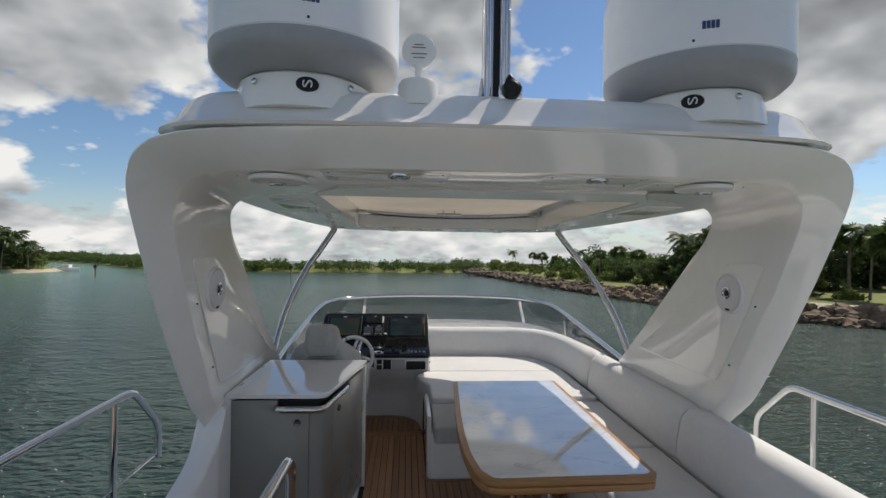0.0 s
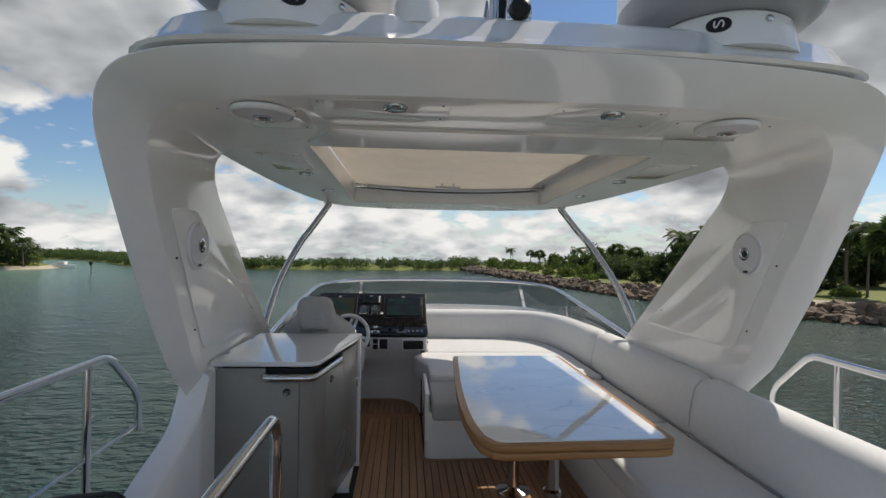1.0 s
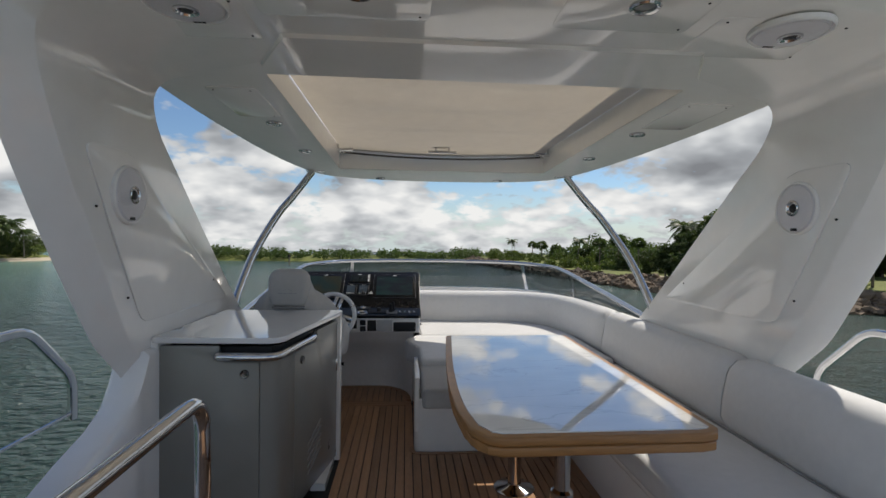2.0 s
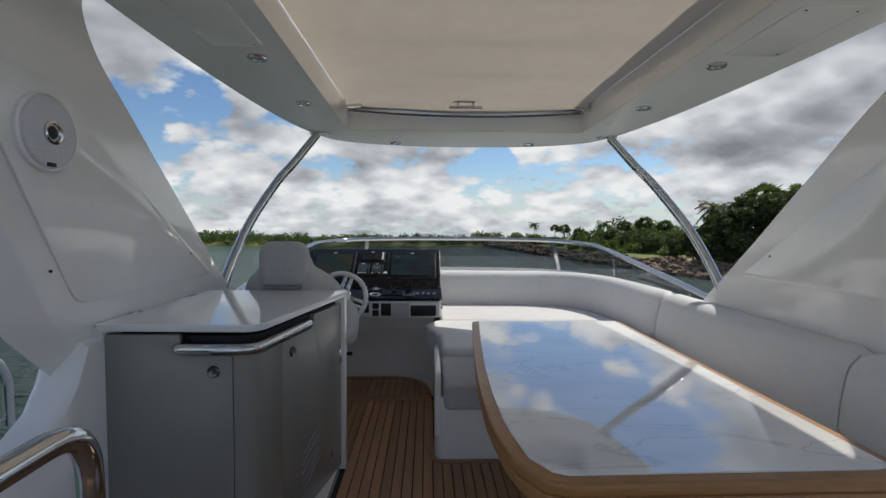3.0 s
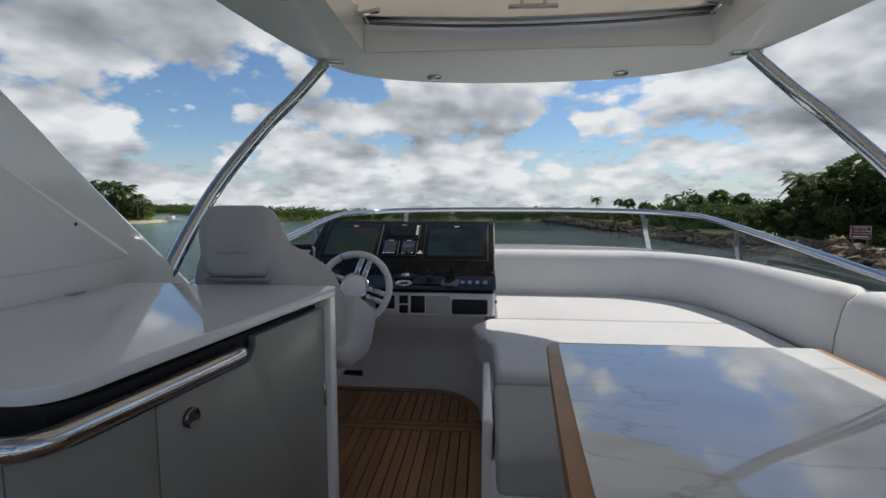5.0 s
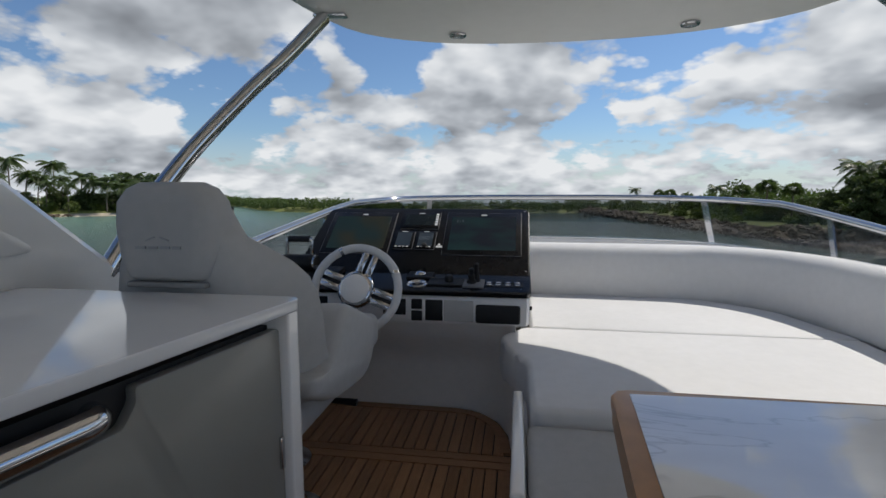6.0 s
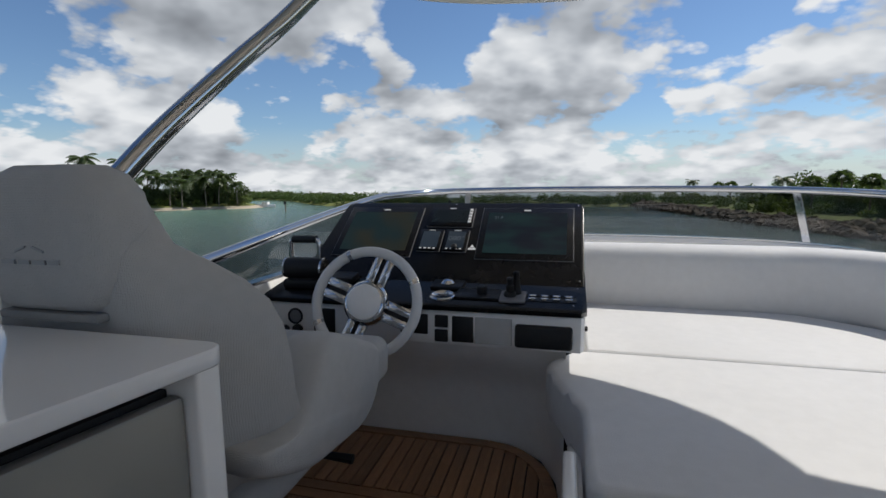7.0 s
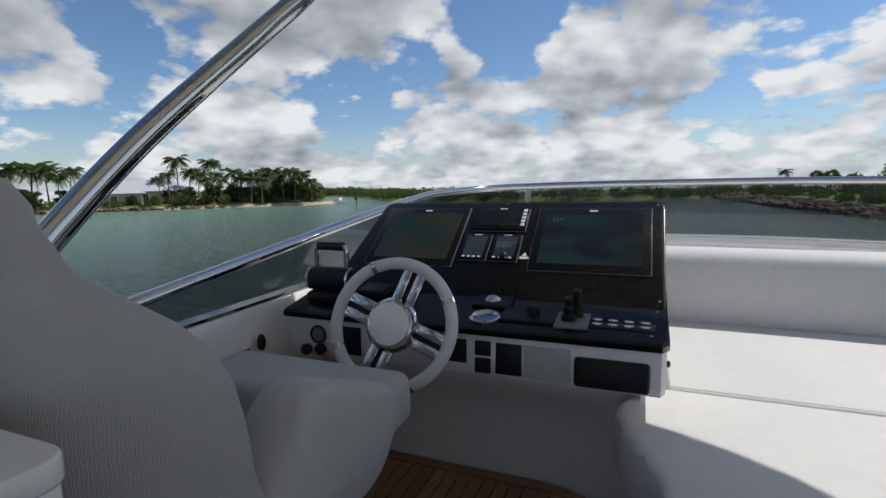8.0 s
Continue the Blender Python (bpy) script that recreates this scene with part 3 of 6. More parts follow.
def build_hardtop():
    top = thing("hardtop", "white glossy moulded hardtop with recessed sunroof", "hardtop", (0, 3.7, 2.0), kind="structure")
    O = Vector((0, 3.7, 2.0))
    # outer shell: underside rim, side, lip, crown
    bm = bmesh.new()
    rings = []
    n = len(roof_outline())

    def ring(grow, dz, rear=0.0):
        res = []
        for p in roof_outline(grow):
            y = p.y - rear * max(0.0, min(1.0, (2.7 - p.y) / 0.5))
            res.append(bm.verts.new(Vector((p.x, y, under(p.y) + dz)) - O))
        return res
    rear = ring(-0.03, 0.0)
    rings = [rear, ring(-0.005, 0.02), ring(0.01, 0.06), ring(-0.01, 0.130), ring(0.02, 0.136, 0.10), ring(0.026, 0.146, 0.105), ring(0.014, 0.160, 0.10), ring(-0.02, 0.195, 0.09), ring(-0.055, 0.262, 0.085), ring(-0.09, 0.295, 0.075), ring(-0.30, 0.315)]
    for a, b in zip(rings, rings[1:]):
        for k in range(n):
            bm.faces.new((a[k], a[(k + 1) % n], b[(k + 1) % n], b[k]))
    # deck of the hardtop, open above the sunroof
    crown = rings[-1]
    cv = []
    for v in crown:
        cx, cy = max(-0.87, min(0.87, v.co.x)), max(2.83, min(5.0, v.co.y + 3.7))
        cv.append(bm.verts.new(Vector((cx, cy, under(cy) + 0.317)) - O))
    for k in range(n):
        try:
            bm.faces.new((crown[k], crown[(k + 1) % n], cv[(k + 1) % n], cv[k]))
        except ValueError:
            pass
    # underside with the opening: quads between rim and hole edge
    m = len(rear)
    hv = []
    for v in rear:
        x, y = v.co.x, v.co.y + 3.7
        cx, cy = max(-0.87, min(0.87, x)), max(2.83, min(5.0, y))
        hv.append(bm.verts.new(Vector((cx, cy, under(cy))) - O))
    for k in range(m):
        try:
            bm.faces.new((rear[k], rear[(k + 1) % m], hv[(k + 1) % m], hv[k]))
        except ValueError:
            pass
    bmesh.ops.remove_doubles(bm, verts=bm.verts, dist=0.002)
    part("shell", bm, GEL, top, angle=28)
    # recess walls of the sunroof
    for name, x0, x1, y0, y1 in (("recess_side", -0.93, -0.868, 2.78, 5.05), ("recess_side", 0.868, 0.93, 2.78, 5.05), ("recess_end", -0.868, 0.868, 2.78, 2.832), ("recess_end", -0.868, 0.868, 4.998, 5.05)):
        b = bmesh.new()
        vs = []
        for y in (y0, y1):
            zb = under(y) + 0.002
            vs.append([b.verts.new(Vector((x, y, z)) - O) for x, z in ((x0, zb), (x1, zb), (x1, under(y) + 0.314), (x0, under(y) + 0.314))])
        skin(b, vs)
        part(name, b, GEL, top)
    # flush access panels in the underside
    for x0, x1, y0, y1 in ((-1.12, -0.78, 2.22, 2.50), (-0.74, -0.24, 2.10, 2.32), (0.135, 0.56, 2.10, 2.32), (0.62, 1.06, 2.20, 2.48), (-1.18, -0.96, 3.0, 3.45), (0.98, 1.22, 3.0, 3.45)):
        b = bmesh.new()
        ol = fillet([(x0, y0), (x1, y0), (x1, y1), (x0, y1)], 0.03, 3)
        rg = []
        for ins, dz in ((0.0, 0.004), (0.0, -0.0035), (0.004, -0.0048)):
            cx, cy = (x0 + x1) / 2, (y0 + y1) / 2
            rg.append([b.verts.new(Vector((p.x + math.copysign(ins, cx - p.x), p.y + math.copysign(ins, cy - p.y), under(p.y) + dz)) - O) for p in ol])
        skin(b, rg)
        p = part("access_panel", b, GEL, top)
        for px, py in ((x0 + 0.03, y0 + 0.03), (x1 - 0.03, y1 - 0.03), (x1 - 0.03, y0 + 0.03)):
            s = lathe([(0.004, 0.0), (0.004, -0.002), (0.002, -0.003)], 8)
            turn(s, Matrix.Translation(Vector((px, py, under(py) - 0.005)) - O))
            part("screw", s, BLACKSATIN, p)
    # raised band across the underside ahead of the panels
    b = bmesh.new()
    rg = []
    for ins, dz in ((0.0, 0.004), (0.012, -0.014)):
        rg.append([b.verts.new(Vector((x, y, under(y) + dz)) - O) for x, y in ((-0.72 + ins, 2.44 + ins), (0.72 - ins, 2.44 + ins), (0.86 - ins, 2.72 - ins), (-0.86 + ins, 2.72 - ins))])
    skin(b, rg)
    part("moulded_band", b, GEL, top)
    return top


def build_canopy():
    can = thing("sunroof_canopy", "cream cloth sunroof canopy pulled shut in the hardtop", "sunroof", (0, 3.9, 2.12))
    O = Vector((0, 3.9, 2.12))
    b = bmesh.new()
    nx, ny = 24, 48
    grid = []
    for j in range(ny + 1):
        y = 2.835 + (4.93 - 2.835) * j / ny
        row = []
        for i in range(nx + 1):
            x = -0.865 + 1.73 * i / nx
            e = 1 - (x / 0.865) ** 2
            rib = 0.5 + 0.5 * math.cos(2 * math.pi * (y - 2.835) / 0.52)
            z = 2.122 - 0.020 * e * (1 - rib) + 0.012 * rib * e - 0.016 * (j / ny)
            z -= (0.060 * e + 0.016) * max(0.0, (y - 4.62) / 0.31) ** 2
            z += 0.004 * e * noise.noise(Vector((x * 3, y * 3, 0)))
            row.append(b.verts.new(Vector((x, y, z)) - O))
        grid.append(row)
    for r0, r1 in zip(grid, grid[1:]):
        for i in range(nx):
            b.faces.new((r0[i], r0[i + 1], r1[i + 1], r1[i]))
    bmesh.ops.solidify(b, geom=b.faces[:], thickness=-0.004)
    part("cloth", b, CANOPY, can)
    part("front_bar", tube([Vector((x, 4.935, 2.020 + 0.036 * (x / 0.85) ** 2)) - O for x in np.linspace(-0.85, 0.85, 17)], 0.008, 8), BLACKSTEEL, can, "dark steel bar")
    part("seal", turn(box(-0.86, 0.86, 4.95, 4.985, 2.085, 2.112), Matrix.Translation(-O)), BLACKSATIN, can, "black seal strip")
    h = tube(bend_path([Vector((x, y, z)) - O for x, y, z in ((-0.075, 4.765, 2.108), (-0.075, 4.765, 2.08), (-0.075, 4.765, 2.047))], 0.001), 0.008, 8)
    tube([Vector((0.03, 4.765, 2.108)) - O, Vector((0.03, 4.765, 2.047)) - O], 0.008, 8, h)
    merge(h, turn(box(-0.095, 0.05, 4.745, 4.785, 2.096, 2.104, 0.002), Matrix.Translation(-O)))
    tube([Vector((-0.135, 4.765, 2.047)) - O, Vector((0.09, 4.765, 2.047)) - O], 0.011, 10, h)
    part("pull_handle", h, CHROME, can)
    for sx in (-1, 1):
        l = tube([Vector((sx * 0.86, 4.80, 2.05)) - O, Vector((sx * 0.735, 4.76, 2.05)) - O], 0.013, 8)
        tube([Vector((sx * 0.82, 4.787, 2.05)) - O, Vector((sx * 0.82, 4.90, 2.045)) - O], 0.008, 8, l)
        tube([Vector((sx * 0.855, 4.80, 2.05)) - O, Vector((sx * 0.860, 4.82, 2.11)) - O], 0.008, 8, l)
        part("latch", l, CHROME, can, "small steel latch")
    return can


def build_arch():
    """The radar arch: two raked legs and the beam between them, in one sweep."""
    arch = thing("radar_arch", "white glossy radar arch with raked legs carrying the hardtop", "arch", (0, 3.0, 0.6), kind="structure")
    O = Vector(arch.location)
    # half of it: outer x, z; inner x, z; rear y, front y
    rows = [(1.465, 0.60, 1.405, 0.60, 3.04, 4.52), (1.47, 0.75, 1.405, 0.75, 2.92, 4.36), (1.475, 0.86, 1.405, 0.86, 2.81, 4.23), (1.48, 0.95, 1.405, 0.95, 2.73, 4.12), (1.495, 1.15, 1.405, 1.15, 2.62, 3.88),
            (1.505, 1.35, 1.405, 1.35, 2.51, 3.65), (1.51, 1.55, 1.40, 1.53, 2.405, 3.43), (1.512, 1.70, 1.395, 1.67, 2.33, 3.26), (1.512, 1.82, 1.385, 1.77, 2.27, 3.12), (1.506, 1.91, 1.37, 1.85, 2.22, 3.03),
            (1.485, 1.99, 1.34, 1.92, 2.17, 2.96), (1.445, 2.055, 1.29, 1.975, 2.125, 2.92), (1.385, 2.10, 1.22, 2.005, 2.085, 2.90), (1.30, 2.128, 1.12, 2.018, 2.05, 2.88), (1.15, 2.146, 0.98, 2.022, 2.01, 2.80), (0.85, 2.158, 0.75, 2.025, 1.975, 2.72), (0.45, 2.166, 0.40, 2.026, 1.955, 2.70), (0.0, 2.168, 0.0, 2.026, 1.95, 2.70)]
    fine = []
    for k in range(len(rows) - 1):
        a, b, c, d = (np.array(rows[min(max(i, 0), len(rows) - 1)]) for i in (k - 1, k, k + 1, k + 2))
        for t in (0.0, 0.25, 0.5, 0.75):
            fine.append(tuple(0.5 * (2 * b + (c - a) * t + (2 * a - 5 * b + 4 * c - d) * t * t + (3 * b - a - 3 * c + d) * t ** 3)))
    fine.append(rows[-1])
    full = [(1, r) for r in fine] + [(-1, r) for r in reversed(fine[:-1])]
    bm = bmesh.new()
    rings = []
    for sx, (xo, zo, xi, zi, r, f) in full:
        o, n = Vector((xo, zo)), Vector((xi, zi))
        beam = min(1.0, max(0.0, (zi - 1.90) / 0.12))

        def at(k, y):
            p = o.lerp(n, k)
            z = p.y
            if k > 0.9:
                z = p.y - beam * (0.033 * (y - r) + 0.0015)
            return Vector((sx * p.x, y, z)) - O
        rings.append([bm.verts.new(v) for v in (at(0, r + 0.03), at(0.015, r + 0.010), at(0.07, r), at(0.12, r + 0.003), at(0.5, r + 0.05), at(0.97, r + 0.108), at(1, r + 0.125), at(1, (r + f) / 2), at(1, f - 0.10), at(0.97, f - 0.03), at(0.75, f), at(0.25, f), at(0, f - 0.04), at(0, (r + f) / 2))])
    skin(bm, rings)
    part("shell", bm, GEL, arch, angle=33)
    for sx in (-1, 1):
        b = bmesh.new()
        edge = [(2.56, 1.67), (2.85, 1.67), (3.93, 0.98), (2.95, 0.98)]
        rg = []
        for ins, dx in ((0.0, -0.004), (0.0, 0.003), (0.012, 0.005)):
            ol = fillet(edge, 0.06, 4)
            c = Vector((3.0, 1.4))
            rg.append([b.verts.new(Vector((sx * (1.404 - (p.y - 0.98) * 0.014 - dx), c.x + (p.x - c.x) * (1 - ins), c.y + (p.y - c.y) * (1 - ins))) - O) for p in ol])
        skin(b, rg)
        pan = part("inset_panel", b, GEL, arch)
        for y, z in ((2.62, 1.62), (2.82, 1.62), (3.2, 1.40), (3.7, 1.10), (2.64, 1.45), (2.84, 1.10)):
            sc = turn(lathe([(0.0045, -0.004), (0.0045, 0.002), (0.002, 0.003)], 8), axis_pose(Vector((sx * 1.397, y, z)) - O, (-sx, 0, 0)))
            part("screw", sc, BLACKSATIN, pan)


def speaker(at, direction, r=0.115):
    sp = thing("round_speaker", "white round marine speaker with perforated grille", "speaker", at, group="hardtop speakers")
    part("rim", lathe([(r, -0.004), (r, 0.008), (r * 0.96, 0.014), (r * 0.93, 0.012), (r * 0.90, 0.004)], 40), GELMATT, sp)
    part("grille", lathe([(r * 0.91, 0.004), (r * 0.85, 0.014), (r * 0.5, 0.020), (r * 0.29, 0.021)], 40), GRILLE, sp, "perforated grille")
    part("tweeter_ring", lathe([(r * 0.30, 0.014), (r * 0.30, 0.026), (r * 0.24, 0.027), (r * 0.2, 0.020)], 24), CHROME, sp)
    part("tweeter", lathe([(r * 0.21, 0.015), (r * 0.16, 0.023), (r * 0.03, 0.026)], 20), BLACKSATIN, sp, "dark tweeter dome")
    part("badge", turn(box(-0.018, 0.018, -0.006, 0.006, 0, 0.004, 0.001), Matrix.Translation((0, -r * 0.80, 0.012))), BLACKSATIN, sp)
    z = Vector(direction).normalized()
    up = Vector((0, 0, 1)) if abs(z.z) < 0.9 else Vector((0, -1, 0))
    up = (up - z * up.dot(z)).normalized()
    R = Matrix((up.cross(z), up, z)).transposed().to_4x4()
    sp.matrix_basis = Matrix.Translation(at) @ R
    return sp


def downlight_proto():
    d = thing("downlight", "small recessed steel-rimmed downlight, unlit", "downlight", (0, 0, 0), group="hardtop downlights")
    part("bezel", lathe([(0.044, 0.004), (0.044, -0.004), (0.040, -0.009), (0.030, -0.007), (0.028, 0.002)], 28), CHROME, d)
    part("lens", lathe([(0.028, 0.001), (0.02, -0.002), (0.002, -0.003)], 24), LENS, d, "frosted lens")
    return d


def build_poles():
    for sx in (-1, 1):
        po = thing("hardtop_pole", "bowed polished steel pole propping the hardtop front", "pole", (sx * 1.42, 4.1, 0.8), group="hardtop poles")
        O = Vector(po.location)
        pts = smooth_path([(sx * 1.432, 4.03, 0.76), (sx * 1.427, 4.268, 1.019), (sx * 1.398, 4.50, 1.254), (sx * 1.318, 4.785, 1.524), (sx * 1.235, 4.93, 1.68), (sx * 1.115, 5.11, 1.908)], 8)
        part("tube", tube([p - O for p in pts], 0.034, 18, flat=0.75, side=(0, 1, 0)), CHROME, po)
        part("top_plate", turn(box(-0.075, 0.075, -0.028, 0.028, -0.008, 0.006, 0.004), Matrix.Translation(Vector((sx * 1.09, 5.12, under(5.12) - 0.004)) - O)), CHROME, po)


def handrail(name, label, pts, r, posts, thin=(), bend=0.07):
    P = [Vector(p) for p in pts]
    base = Vector(posts[0][1])
    h = thing(name, label, "handrail", base)
    part("top_rail", tube([p - base for p in bend_path(P, bend)], r, 14), CHROME, h)
    for a, b in posts:
        part("post", tube([Vector(a) - base, Vector(b) - base], r * 0.9, 12), CHROME, h)
    for a, b in thin:
        part("lower_rail", tube([Vector(a) - base, Vector(b) - base], r * 0.4, 8), CHROME, h)
    return h


def build_rails():
    for sx in (-1, 1):
        x = sx * 1.84
        handrail("side_rail", "polished steel side rail on the flybridge edge", [(x, -2.0, 0.93), (x, 2.93, 0.95), (x, 3.2, 0.69), (x, 3.2, 0.49)], 0.020,
                 [((x, 2.76, 0.945), (x, 2.76, 0.02)), ((x, 1.4, 0.94), (x, 1.4, 0.02)), ((x, -1.2, 0.935), (x, -1.2, 0.02))], [((x, -1.2, 0.47), (x, 3.2, 0.52))])
    handrail("stair_rail", "polished steel grab rail beside the stair opening", [(-0.95, -0.3, 0.88), (-0.86, 1.2, 0.90), (-0.845, 2.17, 0.915), (-0.845, 2.19, 0.0)], 0.021, [((-0.95, -0.3, 0.88), (-0.95, -0.3, -0.012))], bend=0.09)
    # smoked hatch lid over the stair
    hatch = thing("stair_hatch", "smoked acrylic stair hatch lid with black fittings", "hatch", (-1.40, 2.2, 0.18))
    O = Vector(hatch.location)
    m = Matrix.Translation(Vector((-1.62, 2.30, 0.42)) - O) @ pose(0, 0, 0, 90, 0, -12)
    part("lid", turn(prism(fillet([(-0.5, -0.25), (0.25, -0.25), (0.25, 0.20), (-0.5, 0.06)], 0.10, 6), 0.0, 0.012, 0.003), m), SMOKE, hatch)
    part("edge_seal", turn(tube([Vector((p.x, p.y, 0.006)) for p in fillet([(-0.5, -0.25), (0.25, -0.25), (0.25, 0.20), (-0.5, 0.06)], 0.10, 6)], 0.010, 8), m), BLACKSATIN, hatch)
    part("catch", turn(box(-0.03, 0.03, -0.02, 0.05, -0.03, 0.03, 0.008), m @ pose(0.02, 0.03, 0)), BLACKSATIN, hatch)
    part("stay", turn(tube([Vector((0.03, -0.2, 0.02)), Vector((0.03, 0.02, 0.02))], 0.008, 8), m), CHROME, hatch)


def dome(sx):
    d = thing("satellite_dome", "large white satellite dome with a grey lower band on the hardtop", "satellite dome", (sx * 0.822, 2.27, 2.262), group="satellite domes")
    d.scale = (1.033, 1.033, 1.033)
    part("mount", lathe([(0.275, -0.03), (0.270, 0.0), (0.256, 0.07), (0.252, 0.088), (0.242, 0.097), (0.20, 0.10)], 56), GEL, d, "white moulded mount")
    part("lower_band", lathe([(0.20, 0.097), (0.262, 0.100), (0.318, 0.122), (0.348, 0.150), (0.357, 0.170), (0.358, 0.209)], 64), DOMEGREY, d, "grey lower band")
    part("radome", lathe([(0.3565, 0.209), (0.3565, 0.212), (0.3595, 0.214), (0.3595, 0.50), (0.345, 0.60), (0.30, 0.68), (0.2, 0.73), (0.02, 0.75)], 64), DOMEWHITE, d)
    toward = math.atan2(0.22 - 2.27, -0.4 - sx * 0.82)
    for k in (-0.75, 0.0, 0.62):
        a = toward + k
        if k:
            b = turn(lathe([(0.012, -0.004), (0.012, 0.008), (0.006, 0.012)], 12), axis_pose((0.258 * math.cos(a), 0.258 * math.sin(a), 0.060), (math.cos(a), math.sin(a), 0.2)))
            part("bolt", b, CHROME, d)
        else:
            q = axis_pose((0.262 * math.cos(a), 0.262 * math.sin(a), 0.046), (math.cos(a), math.sin(a), 0.2))
            b = turn(lathe([(0.034, -0.004), (0.034, 0.003), (0.03, 0.004)], 20), q @ Matrix.Diagonal((1.15, 0.8, 1, 1)))
            badge = part("badge", b, BLACKSATIN, d, "black oval badge")
            part("badge_mark", turn(tube(smooth_path([(0.012, 0.012, 0.005), (-0.002, 0.015, 0.005), (-0.012, 0.008, 0.005), (0.012, -0.006, 0.005), (0.002, -0.015, 0.005), (-0.013, -0.011, 0.005)], 4), 0.0028, 6), q @ pose(0, 0, 0, 0, 0, 90)), WHITEPRINT, badge, "white swirl mark")
    # plain maker's mark on the shell
    a = toward + (0.15 if sx > 0 else 0.02)
    mk = bmesh.new()
    for k in range(4):
        th = a - 0.06 + 0.04 * k
        c = Vector((0.3600 * math.cos(th), 0.3600 * math.sin(th), 0.285 if sx > 0 else 0.30))
        merge(mk, turn(box(-0.006, 0.006, -0.014, 0.014, -0.001, 0.001), axis_pose(c, (math.cos(th), math.sin(th), 0))))
    part("mark", mk, NAVY, d)
    s = turn(lathe([(0.005, -0.002), (0.005, 0.002), (0.002, 0.003)], 8), axis_pose((0.3595 * math.cos(toward), 0.3595 * math.sin(toward), 0.235), (math.cos(toward), math.sin(toward), 0)))
    part("screw", s, BLACKSATIN, d)


def build_roof_gear():
    for sx in (-1, 1):
        dome(sx)
    a = thing("disc_antenna", "white disc antenna on a short round base", "antenna", (-0.37, 2.10, 2.262))
    part("base", lathe([(0.080, 0), (0.078, 0.085), (0.070, 0.098), (0.01, 0.101)], 32), GEL, a)
    part("stem", tube([(0, 0, 0.09), (0, 0, 0.17)], 0.014, 12), GELMATT, a)
    face = axis_pose((0, 0, 0.218), (0.0, -1.0, -0.25))
    part("disc", turn(lathe([(0.05, -0.03), (0.064, -0.02), (0.066, 0.006), (0.060, 0.012), (0.01, 0.013)], 36), face), DOMEWHITE, a)
    lab = bmesh.new()
    for yy, w in ((0.022, 0.022), (0.008, 0.03), (-0.014, 0.026), (-0.024, 0.018)):
        merge(lab, box(-w, w, yy - 0.0018, yy + 0.0018, 0.0125, 0.0145))
    part("print", turn(lab, face @ pose(0, 0, 0, 0, 0, 180)), MARK, a, "grey illegible print")
    m = thing("mast", "twin polished steel mast tubes on the hardtop", "mast", (-0.062, 2.16, 2.305))
    part("foot_plate", box(-0.14, 0.22, -0.06, 0.10, -0.01, 0.012, 0.004), GEL, m)
    for x in (-0.032, 0.034):
        part("tube", tube([(x, 0, 0.005), (x, 0, 1.2)], 0.024, 20), CHROME, m)
    # black strip filling the gap between the two tubes
    part("web", box(-0.012, 0.014, 0.0, 0.02, 0.01, 1.2), BLACKSATIN, m, "black strip between tubes")
    for x in (-0.06, 0.062):
        part("gusset", tube([(x, -0.01, 0.01), (x * 0.9, -0.005, 0.10)], [0.014, 0.006], 8), CHROME, m)
    hn = thing("deck_camera", "small dark camera in a steel bracket", "camera", (-0.018, 2.09, 2.302))
    part("bracket", box(-0.045, 0.045, -0.02, 0.03, -0.005, 0.055, 0.004), CHROME, hn)
    part("housing", turn(lathe([(0.034, -0.04), (0.038, 0.0), (0.034, 0.03), (0.02, 0.04)], 24), axis_pose((0, -0.02, 0.035), (0, -1, 0))), BLACKSATIN, hn)
    part("cap", lathe([(0.02, 0.055), (0.018, 0.085), (0.006, 0.10)], 14), BLACKSATIN, hn)


